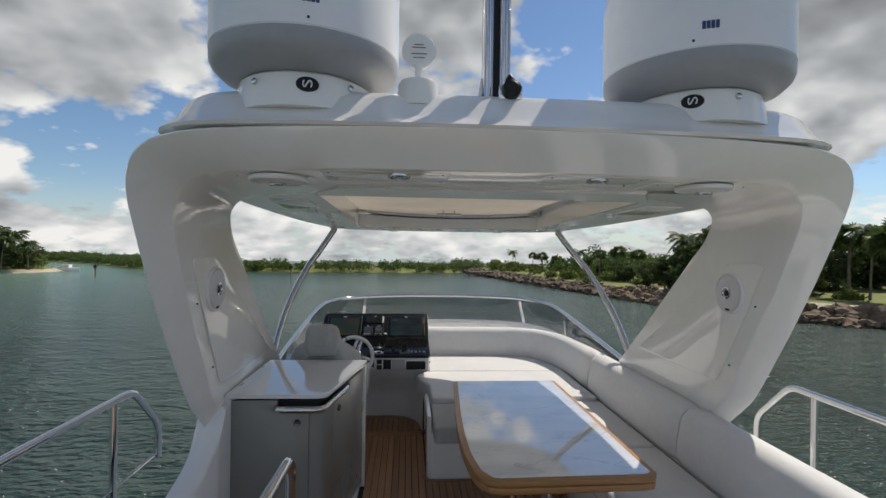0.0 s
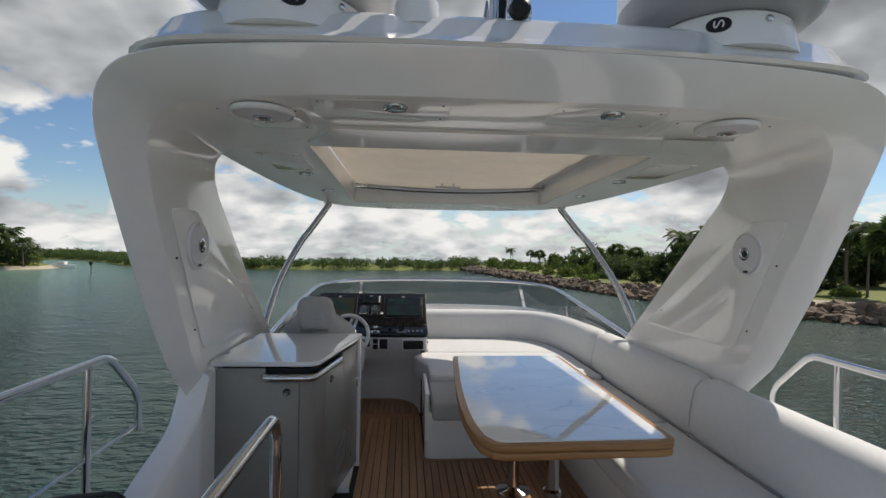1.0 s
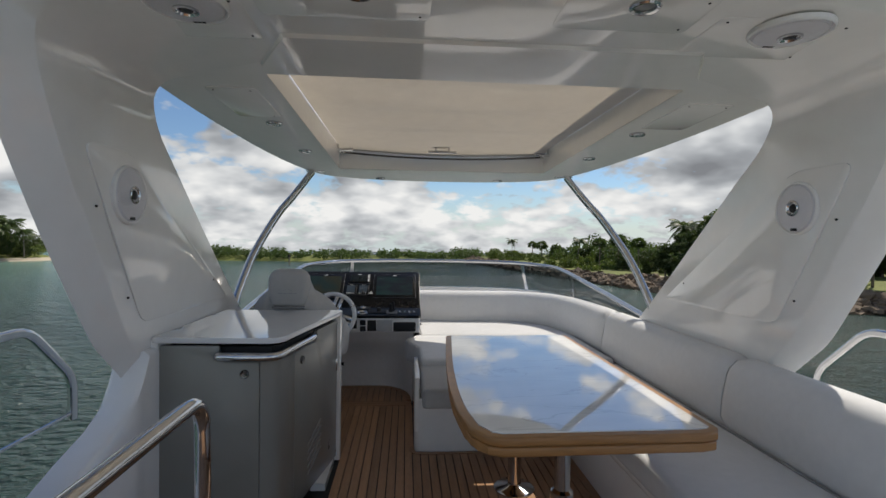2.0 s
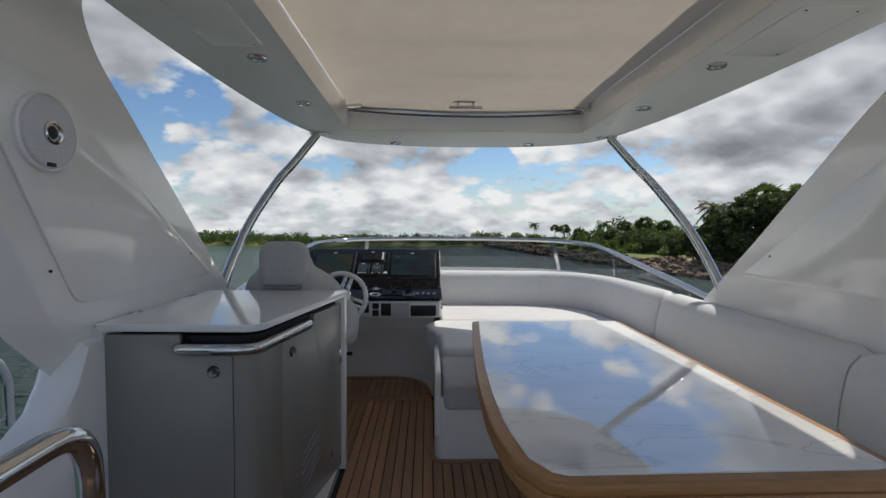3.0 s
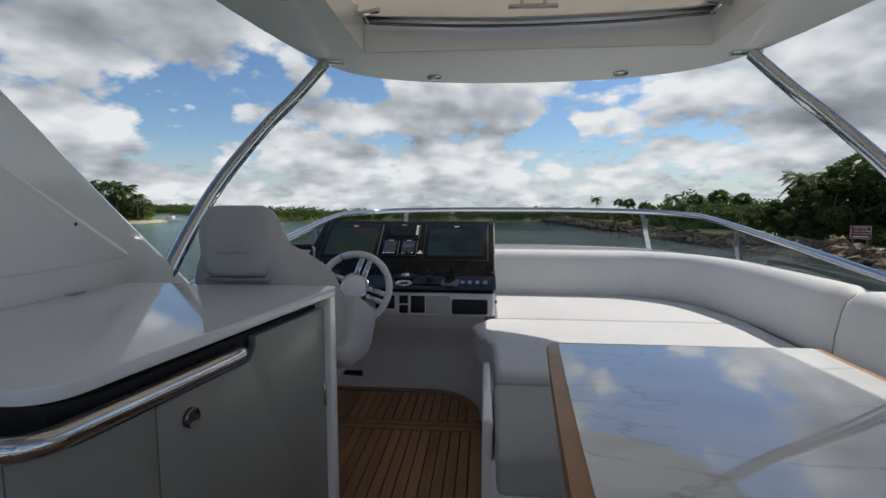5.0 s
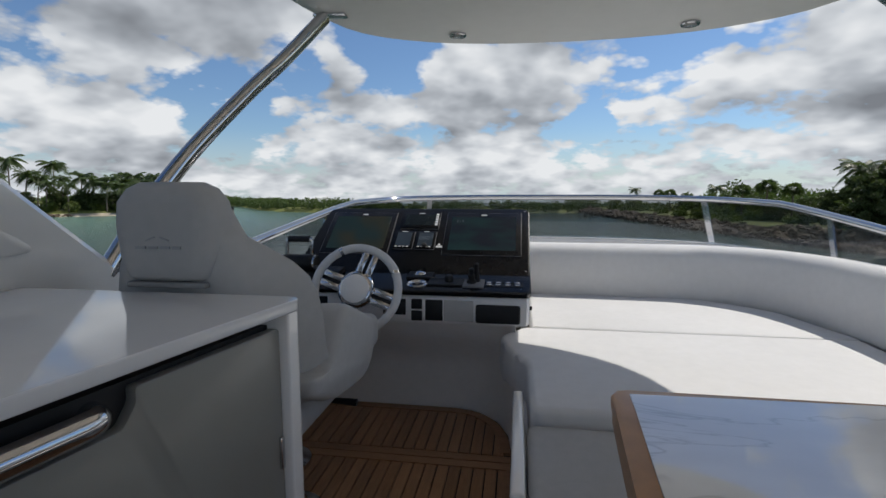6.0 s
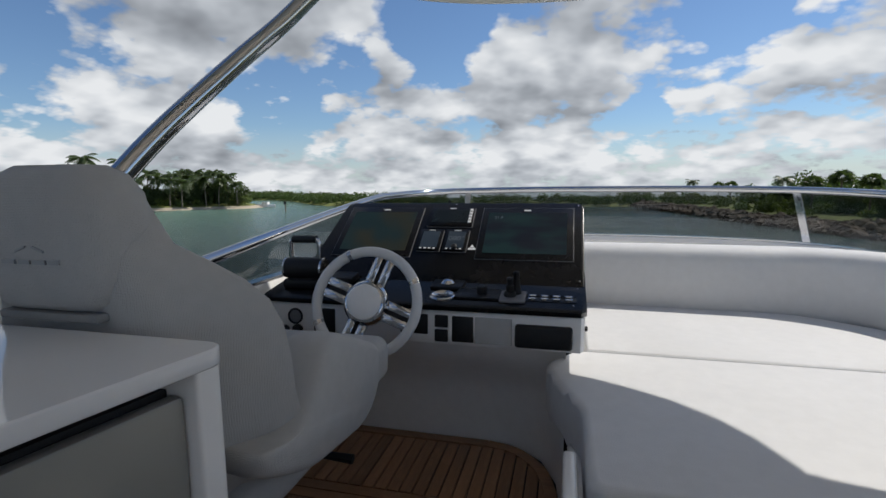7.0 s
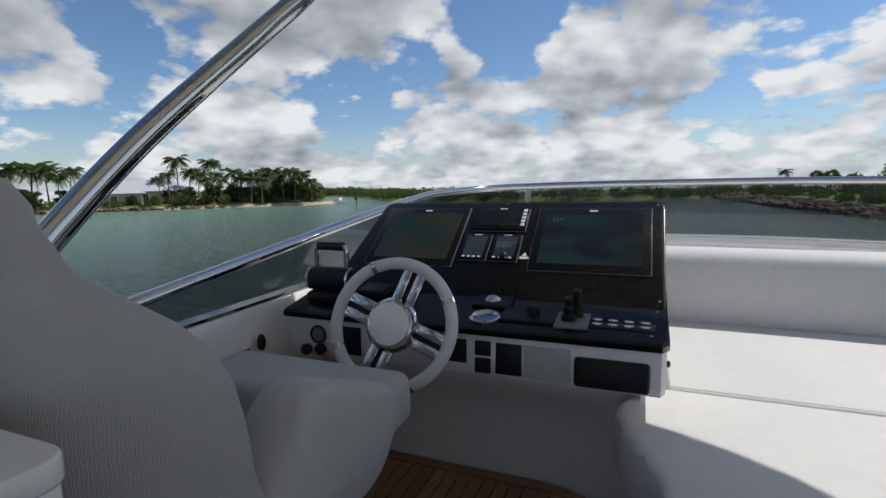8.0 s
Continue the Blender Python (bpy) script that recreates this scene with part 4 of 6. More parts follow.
# ---- bar, sofa, table ----
def build_bar():
    cab = thing("bar_cabinet", "grey lacquered wet-bar cabinet with white glossy lid", "cabinet", (-1.03, 3.4, 0.0))
    O = Vector(cab.location)
    T = Matrix.Translation(-O)
    body = [(-1.36, 3.06), (-0.90, 3.06), (-0.86, 3.12), (-0.738, 3.80), (-1.36, 3.80)]
    # near-black carcass: the shade in the gaps below the lid is painted into it
    part("body", turn(prism(body, -0.012, 0.856), T), GREYDARK, cab, "inner carcass, near-black for the shade in the door gaps")
    lid = [(-1.40, 3.015), (-0.845, 3.0), (-0.678, 3.855), (-1.38, 3.855)]
    part("lid", turn(prism(fillet(lid, [0.02, 0.07, 0.04, 0.01], 8), 0.880, 0.905, 0.003, seg=3), T), BARTOP, cab, "white polished lid", flat=True)
    # door fronts with a notch for the towel rail
    def panel(name, p0, p1, z0, z1, th=0.022, mat=GREYDOOR):
        a, b = Vector(p0), Vector(p1)
        d = (b - a).normalized()
        nr = Vector((d.y, -d.x))
        ol = [a, b, b - nr * th, a - nr * th]
        return part(name, turn(prism(ol, z0, z1, 0.003), T), mat, cab)
    def cut_door(a, b, outline):
        """A door front between two plan points, its outline in (along, height)."""
        a, b = Vector((*a, 0)), Vector((*b, 0))
        d = (b - a).normalized()
        nr = Vector((d.y, -d.x, 0))
        M = Matrix(((d.x, 0, -nr.x, a.x), (d.y, 0, -nr.y, a.y), (0, 1, 0, 0), (0, 0, 0, 1)))
        return part("door", turn(prism(fillet(outline, 0.008, 3), 0.0, 0.022, 0.003), T @ M), GREYDOOR, cab)
    d1 = cut_door((-1.368, 3.022), (-0.942, 3.022), [(0, 0.03), (0.426, 0.03), (0.426, 0.795), (0.272, 0.795), (0.252, 0.82), (0.252, 0.868), (0, 0.868)])
    # rounded corner piece between the doors
    bm = bmesh.new()
    arc = [(-0.938, 3.022), (-0.910, 3.025), (-0.885, 3.033), (-0.866, 3.047), (-0.856, 3.066), (-0.828, 3.201)]
    rg = [[bm.verts.new(Vector((x, y, z)) - O) for z in (0.03, 0.795)] + [bm.verts.new(Vector((x - 0.012, y + 0.02, z)) - O) for z in (0.795, 0.03)] for x, y in arc]
    skin(bm, rg)
    part("corner_panel", bm, GREYDOOR, cab, angle=60)
    d2 = cut_door((-0.8272, 3.205), (-0.7100, 3.798), [(0, 0.03), (0.604, 0.03), (0.604, 0.850), (0.285, 0.850), (0.285, 0.825), (0.262, 0.795), (0, 0.795)])
    post = fillet([(-0.712, 3.802), (-0.692, 3.802), (-0.684, 3.848), (-0.76, 3.848), (-0.76, 3.802)], [0.004, 0.006, 0.03, 0.0, 0.0], 6)
    part("end_post", turn(prism(post, 0.0, 0.879), T), GEL, cab, "white gelcoat end post")
    panel("end_stile", (-1.45, 3.035), (-1.372, 3.018), -0.012, 0.89, 0.05, GEL)
    part("plinth", turn(box(-1.35, -0.72, 3.46, 3.80, -0.012, 0.028), T), GEL, cab)
    # towel rail
    rail = bend_path([Vector(p) - O for p in ((-1.115, 3.05, 0.826), (-1.115, 2.990, 0.826), (-0.862, 2.985, 0.826), (-0.790, 3.36, 0.826), (-0.777, 3.43, 0.826), (-0.83, 3.445, 0.826))], 0.045, 6)
    part("towel_rail", tube(rail, 0.020, 14), CHROME, cab, "polished steel towel rail")
    for door, x, y, dr in ((d1, -1.005, 3.020, (0, -1, 0)), (d2, -0.8105, 3.280, (0.981, -0.194, 0))):
        dr = Vector(dr).normalized()
        k = turn(lathe([(0.020, -0.002), (0.020, 0.005), (0.017, 0.008), (0.014, 0.007), (0.002, 0.007)], 24), axis_pose(Vector((x, y, 0.742)) - O, dr))
        part("lock", k, BLACKSTEEL, door, "round steel push lock")
    # louvres low in the second door
    d = Vector((0.1172, 0.593)).normalized()
    for k in range(5):
        z = 0.16 + 0.038 * k
        lv = turn(box(-0.095, 0.095, -0.004, 0.005, -0.0042, 0.0042, 0.002), Matrix.Translation(Vector((-0.8272 + d.x * 0.25 + 0.002, 3.205 + d.y * 0.25, z)) - O) @ pose(0, 0, 0, 0, 0, math.degrees(math.atan2(d.y, d.x))) @ pose(0, 0, 0, 0, -22, 0))
        part("louvre", lv, PIPING, d2, "dark louvre slot")
    for y in (3.22, 3.66):
        part("hinge", turn(box(-1.385, -1.365, y - 0.03, y + 0.03, 0.902, 0.911, 0.003), T), CHROME, cab, "steel lid hinge")
    part("side_hinge", turn(box(-0.716, -0.706, 3.783, 3.795, 0.55, 0.62, 0.002), T), CHROME, cab)
    return cab


def back_section(h0=0.46, h1=0.80, th=0.19):
    """A rounded backrest, leaning outward: (outward, up)."""
    pts = [(-0.10, h0), (-0.125, h0 + 0.05), (-0.12, h0 + 0.16), (-0.10, h1 - 0.07), (-0.085, h1 - 0.035), (-0.06, h1 - 0.012), (-0.02, h1), (0.03, h1), (0.06, h1 - 0.015), (0.075, h1 - 0.05), (0.075, h0)]
    return pts


def build_sofa():
    sofa = thing("sofa", "pale grey upholstered U-shaped flybridge sofa on a white base", "sofa", (0.9, 3.5, 0.0))
    O = Vector(sofa.location)
    T = Matrix.Translation(-O)
    # plinths
    part("base", turn(prism(fillet([(0.74, -0.6), (1.40, -0.6), (1.40, 4.45), (0.74, 4.45)], 0.04), -0.012, 0.30, 0.01), T), GEL, sofa)
    part("base_lip", turn(prism(fillet([(0.70, -0.6), (1.40, -0.6), (1.40, 4.45), (0.70, 4.45)], 0.04), 0.30, 0.345, 0.012), T), GEL, sofa)
    part("front_base", turn(prism(fillet([(-0.240, 3.895), (0.74, 3.895), (1.38, 4.4), (1.38, 6.1), (-0.2, 6.1), (-0.225, 4.7)], [0.06, 0.02, 0.02, 0.2, 0.02, 0.0]), -0.012, 0.335, 0.008), T), GEL, sofa, "white moulded base")
    part("side_board", turn(box(-0.238, -0.203, 3.90, 4.47, 0.12, 0.468, 0.010, 3), T), GEL, sofa, "white side board")
    # seat cushions along the side
    for y0, y1 in ((-0.5, 1.5), (1.5, 3.30), (3.30, 4.267)):
        part("seat_cushion", turn(box(0.665, 1.30, y0 + 0.004, y1 - 0.004, 0.345, 0.465, 0.035, 4), T), VINYL, sofa)
    # seat ahead of the table, facing aft
    part("seat_cushion", turn(prism(fillet([(-0.195, 3.70), (0.66, 3.70), (0.66, 4.265), (-0.195, 4.265)], 0.03, 5), 0.335, 0.455, 0.022, seg=4), T), SEATCLOTH, sofa, "woven grey seat cushion")
    # backrests
    line = [(1.33, -0.5), (1.335, 2.0), (1.34, 3.5), (1.34, 4.85), (1.33, 5.18), (1.27, 5.52), (1.13, 5.79), (0.88, 5.95), (0.6, 5.99), (-0.45, 6.01)]
    path = smooth_path([(x, y, 0) for x, y in line], 8)
    lens = [0.0]
    for a, b in zip(path, path[1:]):
        lens.append(lens[-1] + (b - a).length)

    def at(s):
        for i in range(len(lens) - 1):
            if lens[i + 1] >= s:
                t = (s - lens[i]) / (lens[i + 1] - lens[i])
                return path[i].lerp(path[i + 1], t)
        return path[-1]
    total = lens[-1]
    for s0, s1 in ((0.0, 1.9), (1.9, 3.58), (3.58, 5.05), (5.05, total)):
        n = max(10, int((s1 - s0) / 0.06))
        pts = [at(s0 + 0.004 + (s1 - s0 - 0.008) * i / n) for i in range(n + 1)]

        def sec(u, n=n, s0=s0, s1=s1):
            e = min(u, 1 - u) * (s1 - s0)
            k = 1.0 if e > 0.05 else math.sqrt(max(0.0, 1 - (1 - e / 0.05) ** 2))
            pull = 0.022 * (1 - k)
            return [(o + (pull if o < -0.03 else -pull * 0.4), h - (pull if h > 0.6 else 0)) for o, h in back_section()]
        back = part("backrest", turn(sweep(pts, sec), T), VINYL, sofa, angle=60)
        edge = []
        for i, p in enumerate(pts):
            d = pts[min(i + 1, n)] - pts[max(i - 1, 0)]
            nr = Vector((d.y, -d.x, 0)).normalized()
            edge.append(p - nr * 0.118 + Vector((0, 0, 0.468)) - O)
        part("piping", tube(edge, 0.006, 6), PIPING, back, "dark grey piping")
    return sofa


def build_sunpad():
    pad = thing("sun_pad", "pale grey padded sun pad, partly in bright sunlight", "sun pad", (0.5, 5.2, 0.34))
    O = Vector(pad.location)
    T = Matrix.Translation(-O)
    aft = [(-0.185, 4.27), (1.215, 4.27), (1.215, 5.134), (-0.20, 5.134), (-0.31, 4.98), (-0.26, 4.80), (-0.19, 4.66)]
    part("aft_cushion", turn(prism(fillet(aft, [0.05, 0.01, 0.01, 0.02, 0.06, 0.1, 0.05], 5), 0.335, 0.50, 0.024, seg=5), T), VINYL, pad)
    fore = [(-0.16, 5.135), (1.215, 5.135), (1.10, 5.62), (0.80, 5.87), (-0.16, 5.895)]
    part("fore_cushion", turn(prism(fillet(fore, [0.01, 0.02, 0.12, 0.12, 0.02], 5), 0.335, 0.499, 0.012, seg=4), T), VINYL, pad)
    part("corner_cushion", turn(prism(fillet([(0.7, 5.6), (1.20, 5.2), (1.25, 5.45), (1.05, 5.82), (0.8, 5.9)], 0.04, 4), 0.335, 0.47, 0.02, seg=3), T), SEATCLOTH, pad, "grey corner cushion")


def build_table():
    tb = thing("dining_table", "folding marble-topped dining table with varnished teak edges", "table", (0.3, 3.03, 0.0))
    O = Vector(tb.location)
    T = Matrix.Translation(-O)
    left = smooth_path([(-0.052, 3.80, 0), (-0.085, 3.4, 0), (-0.115, 2.95, 0), (-0.12, 2.55, 0), (-0.085, 2.28, 0)], 4)
    ol = fillet([(0.705, 3.815), (-0.020, 3.815), (-0.042, 3.808), (-0.054, 3.788)], 0.0) + [Vector((p.x, p.y)) for p in left[1:-1]] + [Vector((-0.075, 2.31)), Vector((-0.05, 2.27)), Vector((0.0, 2.25)), Vector((0.635, 2.262)), Vector((0.685, 2.275)), Vector((0.708, 2.31))]
    cen = Vector((0.3, 3.03))

    def inset(d):
        n = len(ol)
        res = []
        for i, p in enumerate(ol):
            dd = Vector(ol[(i + 1) % n]) - Vector(ol[i - 1])
            nr = Vector((dd.y, -dd.x)).normalized()
            q = Vector(p) - nr * d
            q2 = Vector(p) + nr * d
            res.append(q if (q - cen).length < (q2 - cen).length else q2)
        return res
    part("upper_leaf", turn(prism(ol, 0.727, 0.757, 0.008, seg=3), T), OAK, tb, "varnished teak edge")
    part("lower_leaf", turn(prism(inset(0.004), 0.694, 0.7255, 0.008, seg=3), T), OAK, tb, "varnished teak lower leaf")
    part("marble_top", turn(prism(inset(0.032), 0.75, 0.7605, 0.0015), T), MARBLE, tb, "white veined marble top", flat=True)
    for y in (3.42, 2.62):
        leg = part("pedestal", turn(lathe([(0.038, 0.02), (0.036, 0.05), (0.036, 0.36), (0.042, 0.37), (0.042, 0.40), (0.030, 0.41), (0.030, 0.69)], 28), Matrix.Translation(Vector((0.30, y, 0)) - O)), CHROME, tb, "polished steel pedestal")
        part("foot_flange", turn(lathe([(0.11, -0.012), (0.11, 0.004), (0.10, 0.012), (0.05, 0.020), (0.037, 0.03)], 36), Matrix.Translation(Vector((0.30, y, 0.002)) - O)), CHROME, leg)
    part("bearer", turn(box(0.2, 0.4, 2.45, 3.6, 0.672, 0.6935, 0.004), T), GREYDARK, tb)


# ---- helm ----
def build_seat():
    seat = thing("helm_chair", "woven grey bucket helm seat with headrest on a steel column", "chair", (-1.02, 4.2, 0.0))
    O = Vector(seat.location)
    T = Matrix.Translation(-O)
    # bucket shell, as a stack of U-shaped rings: height, half width, back y, reach forward
    rows = [(0.448, 0.06, 0.07, 4.12, 0.20), (0.455, 0.10, 0.125, 4.06, 0.30), (0.475, 0.135, 0.19, 4.01, 0.38), (0.51, 0.16, 0.245, 3.965, 0.40), (0.555, 0.170, 0.280, 3.935, 0.33), (0.60, 0.171, 0.293, 3.92, 0.26), (0.66, 0.168, 0.295, 3.91, 0.22), (0.72, 0.165, 0.292, 3.90, 0.21), (0.80, 0.160, 0.288, 3.895, 0.21), (0.86, 0.155, 0.280, 3.89, 0.208),
            (0.91, 0.148, 0.262, 3.89, 0.195), (0.95, 0.138, 0.232, 3.885, 0.175), (0.985, 0.128, 0.19, 3.885, 0.145), (1.02, 0.120, 0.140, 3.885, 0.115), (1.08, 0.112, 0.116, 3.885, 0.095), (1.115, 0.102, 0.104, 3.89, 0.08), (1.136, 0.078, 0.078, 3.905, 0.05)]
    bm = bmesh.new()
    rings = []
    for z, hb, hf, yb, reach in rows:
        th = min(0.07, reach * 0.45)
        tip = yb + reach
        R = min(0.05, 0.28 * reach)

        def wall_pts(d, n=6):
            """One side of the U, set in by d, from the tip to the middle of the back."""
            a, b = Vector((-hf + d, tip)), Vector((-hb + d, yb + d))
            u = (a - b).normalized()
            res = [b + (a - b) * (1 - 0.12), b + (a - b) * 0.6, b + (a - b) * 0.35]
            s, e = b + u * R, b + Vector((R, 0))
            for k in range(n + 1):
                t = k / n
                res.append((1 - t) ** 2 * s + 2 * t * (1 - t) * b + t * t * e)
            return res
        outer, inner = wall_pts(0.0), wall_pts(th)
        left = [Vector((-hf + th * 0.9, tip - 0.012)), Vector((-hf + th * 0.5, tip)), Vector((-hf + th * 0.1, tip - 0.010))] + outer
        sec = left + [Vector((-p.x, p.y)) for p in reversed(left)] + [Vector((-p.x, p.y)) for p in inner] + list(reversed(inner))
        rings.append([bm.verts.new(Vector((-1.02 + p.x, p.y, z)) - O) for p in sec])
    skin(bm, rings)
    part("bucket_shell", bm, SEATCLOTH, seat, angle=60)
    # headrest pad set into the back
    bm = bmesh.new()
    rg = []
    for z, w, y0, y1 in ((0.928, 0.095, 3.872, 3.96), (0.938, 0.108, 3.862, 3.97), (0.98, 0.120, 3.857, 3.985), (1.05, 0.125, 3.855, 3.985), (1.105, 0.120, 3.857, 3.98), (1.135, 0.102, 3.867, 3.97), (1.150, 0.072, 3.885, 3.95)):
        rg.append([bm.verts.new(Vector((-1.02 + p.x, p.y, z)) - O) for p in fillet([(-w, y0), (w, y0), (w, y1), (-w, y1)], 0.05, 5)])
    skin(bm, rg)
    hr = part("headrest", bm, SEATCLOTH, seat, "woven grey headrest pad", angle=60)
    part("slot", turn(box(-1.118, -0.922, 3.868, 3.90, 0.910, 0.924, 0.004), T), PIPING, seat, "dark grey slot below the headrest")
    mark = bmesh.new()
    for x0, x1 in ((-0.055, -0.030), (-0.022, 0.0), (0.006, 0.03), (0.036, 0.056)):
        merge(mark, box(x0, x1, -0.0015, 0.0015, -0.0032, 0.0032))
    merge(mark, turn(box(-0.022, 0.0, -0.0015, 0.0015, 0.018, 0.021), pose(0.0, 0, 0.005, 0, -20, 0)))
    merge(mark, turn(box(0.0, 0.022, -0.0015, 0.0015, 0.018, 0.021), pose(0.0, 0, 0.005, 0, 20, 0)))
    part("emblem", turn(mark, Matrix.Translation(Vector((-1.02, 3.854, 1.005)) - O)), DOMEGREY, hr, "grey stitched emblem")
    # seat cushion with bolster and armrests
    part("seat_cushion", turn(box(-1.25, -0.79, 3.98, 4.48, 0.45, 0.575, 0.05, 4), T), SEATCLOTH, seat)
    part("seat_pan", turn(prism(fillet([(-1.25, 4.02), (-0.79, 4.02), (-0.80, 4.52), (-1.24, 4.52)], 0.1, 5), 0.47, 0.57, 0.045, seg=5), T), SEATCLOTH, seat)
    part("bolster", turn(box(-1.255, -0.735, 4.41, 4.615, 0.555, 0.682, 0.035, 5), T), SEATCLOTH, seat, "folded front bolster")
    for sx in (-1, 1):
        x0 = -1.02 + sx * 0.246
        bm = bmesh.new()
        side = fillet([(3.97, 0.62), (4.10, 0.552), (4.39, 0.515), (4.49, 0.565), (4.505, 0.690), (4.25, 0.800), (4.195, 0.785), (4.085, 0.655), (3.97, 0.665)], [0.05, 0.10, 0.07, 0.05, 0.045, 0.04, 0.035, 0.05, 0.04], 5)
        rg = []
        for x, ins in ((-0.060, 0.050), (-0.051, 0.018), (-0.035, 0.004), (0.0, 0.0), (0.035, 0.004), (0.051, 0.018), (0.060, 0.050)):
            c = Vector((4.27, 0.64))
            rg.append([bm.verts.new(Vector((x0 + x, c.x + (p.x - c.x) * (1 - ins * 3), c.y + (p.y - c.y) * (1 - ins * 3))) - O) for p in side])
        skin(bm, rg)
        part("armrest", bm, SEATCLOTH, seat, angle=60)
    part("column", turn(lathe([(0.14, -0.012), (0.14, 0.006), (0.08, 0.02), (0.070, 0.03), (0.070, 0.19), (0.098, 0.195), (0.098, 0.212), (0.064, 0.222), (0.062, 0.50)], 32), Matrix.Translation((0, 0.17, 0))), CHROME, seat, "steel column and foot")
    part("lever", turn(tube([(0.10, 0.12, 0.46), (0.20, 0.13, 0.455)], 0.006, 8), Matrix.Translation((0, 0, 0))), CHROME, seat)
    part("lever_knob", tube([(0.20, 0.13, 0.455), (0.285, 0.135, 0.45)], [0.009, 0.012], 10), BLACKSATIN, seat)


def text(body, size, m, mat, name, parent, label="", align="CENTER"):
    cu = bpy.data.curves.new(name, "FONT")
    cu.body, cu.size, cu.align_x, cu.align_y = body, size, align, "CENTER"
    tmp = bpy.data.objects.new("tmp_text", cu)
    scene.collection.objects.link(tmp)
    me = bpy.data.meshes.new_from_object(tmp.evaluated_get(bpy.context.evaluated_depsgraph_get()))
    bpy.data.objects.remove(tmp)
    bpy.data.curves.remove(cu)
    me.transform(m)
    me.materials.clear()
    me.materials.append(mat)
    me.name = name
    ob = new(name, me)
    ob.parent = parent
    if label:
        ob["label"] = label
    return ob


def build_console():
    con = thing("helm_console", "white helm console with black dashboard and screens", "console", (-0.75, 5.2, 0.0))
    O = Vector(con.location)
    T = Matrix.Translation(-O)
    # moulded lower part: bulkhead, knee recess, ledge
    bm = bmesh.new()
    rings = []
    for y, z in ((5.312, -0.012), (5.31, 0.20), (5.285, 0.33), (5.16, 0.41), (5.13, 0.47), (5.12, 0.62), (5.62, 0.62), (5.62, -0.012)):
        rings.append((y, z))
    xs = [-1.42, -0.9, -0.48, -0.40, -0.32, -0.26, -0.235]
    push = [0, 0, 0, -0.03, -0.10, -0.24, -0.45]
    rg = []
    for x, p in zip(xs, push):
        rg.append([bm.verts.new(Vector((x, y + (p if y < 5.6 and z < 0.40 else (p * 0.25 if y < 5.6 else 0)), z)) - O) for y, z in rings])
    skin(bm, rg)
    part("bulkhead", bm, GELMATT, con, "white moulded bulkhead", angle=50)
    # white pod
    prof = [(4.90, 0.565), (4.885, 0.60), (4.89, 0.685), (5.06, 0.722), (5.40, 0.76), (5.40, 0.60), (5.10, 0.565)]
    bm = bmesh.new()
    rg = []
    for x, k in ((-1.335, 0.94), (-1.32, 1.0), (-0.19, 1.0), (-0.178, 0.94)):
        rg.append([bm.verts.new(Vector((x, 5.15 + (y - 5.15) * k, 0.66 + (z - 0.66) * k)) - O) for y, z in prof])
    skin(bm, rg)
    part("pod", bm, GELMATT, con, "white moulded pod", angle=50)
    # black dash shelf
    bm = bmesh.new()
    rg = []
    for x, k in ((-1.345, 0.03), (-1.335, 0.0), (-0.19, 0.0), (-0.172, 0.03)):
        rg.append([bm.verts.new(Vector((x, y, z)) - O) for y, z in ((4.875 + k, 0.690), (4.872 + k, 0.705), (4.885 + k, 0.714), (5.08, 0.742), (5.12, 0.76), (5.20, 0.78), (5.20, 0.74), (5.05, 0.715))])
    skin(bm, rg)
    dash = part("dash_shelf", bm, BLACK, con, "black glossy dash shelf", angle=40)
    # screen panel: local x along the panel, y up the slope
    p0, p1 = Vector((0, 5.085, 0.745)), Vector((0, 5.462, 1.032))
    up = (p1 - p0).normalized()
    nrm = Vector((1, 0, 0)).cross(up)
    h = (p1 - p0).length
    P = Matrix(((1, up.x, nrm.x, -0.722), (0, up.y, nrm.y, p0.y), (0, up.z, nrm.z, p0.z), (0, 0, 0, 1)))
    P = Matrix.Translation(-O) @ P
    ol = fillet([(-0.575, 0), (0.547, 0), (0.547, h), (-0.52, h)], [0.01, 0.01, 0.04, 0.04], 5)
    panel = part("screen_panel", turn(prism(ol, -0.05, 0.0, 0.006), P), BLACK, con, "black glossy screen panel")
    part("panel_back", turn(prism(fillet([(-0.55, 0.02), (0.52, 0.02), (0.52, h - 0.03), (-0.5, h - 0.03)], 0.02), -0.14, -0.048), P), BLACKSATIN, con)

    def display(x0, x1, y0, y1, mat, border=0.014, th=0.006, name="display"):
        d = part(name, turn(box(x0, x1, y0, y1, 0.0, th, 0.002), P), BLACK, panel, "black bezel")
        line = bmesh.new()
        for a0, a1, b0, b1 in ((x0 - 0.0015, x1 + 0.0015, y1, y1 + 0.0015), (x0 - 0.0015, x1 + 0.0015, y0 - 0.0015, y0), (x0 - 0.0015, x0, y0, y1), (x1, x1 + 0.0015, y0, y1)):
            merge(line, box(a0, a1, b0, b1, 0.0, 0.004))
        part("trim_line", turn(line, P), MARK, panel, "thin grey trim line")
        sc = part("screen", turn(box(x0 + border, x1 - border, y0 + border * 1.2, y1 - border * 1.2, th - 0.002, th + 0.001), P), mat, panel, "dim dark screen")
        part("maker_mark", turn(box((x0 + x1) / 2 - 0.014, (x0 + x1) / 2 + 0.014, y1 - border * 0.75, y1 - border * 0.5, th, th + 0.0012), P), WHITEPRINT, panel)
        return d
    display(-0.485, -0.140, 0.125, 0.430, SCREEN_L, 0.026)
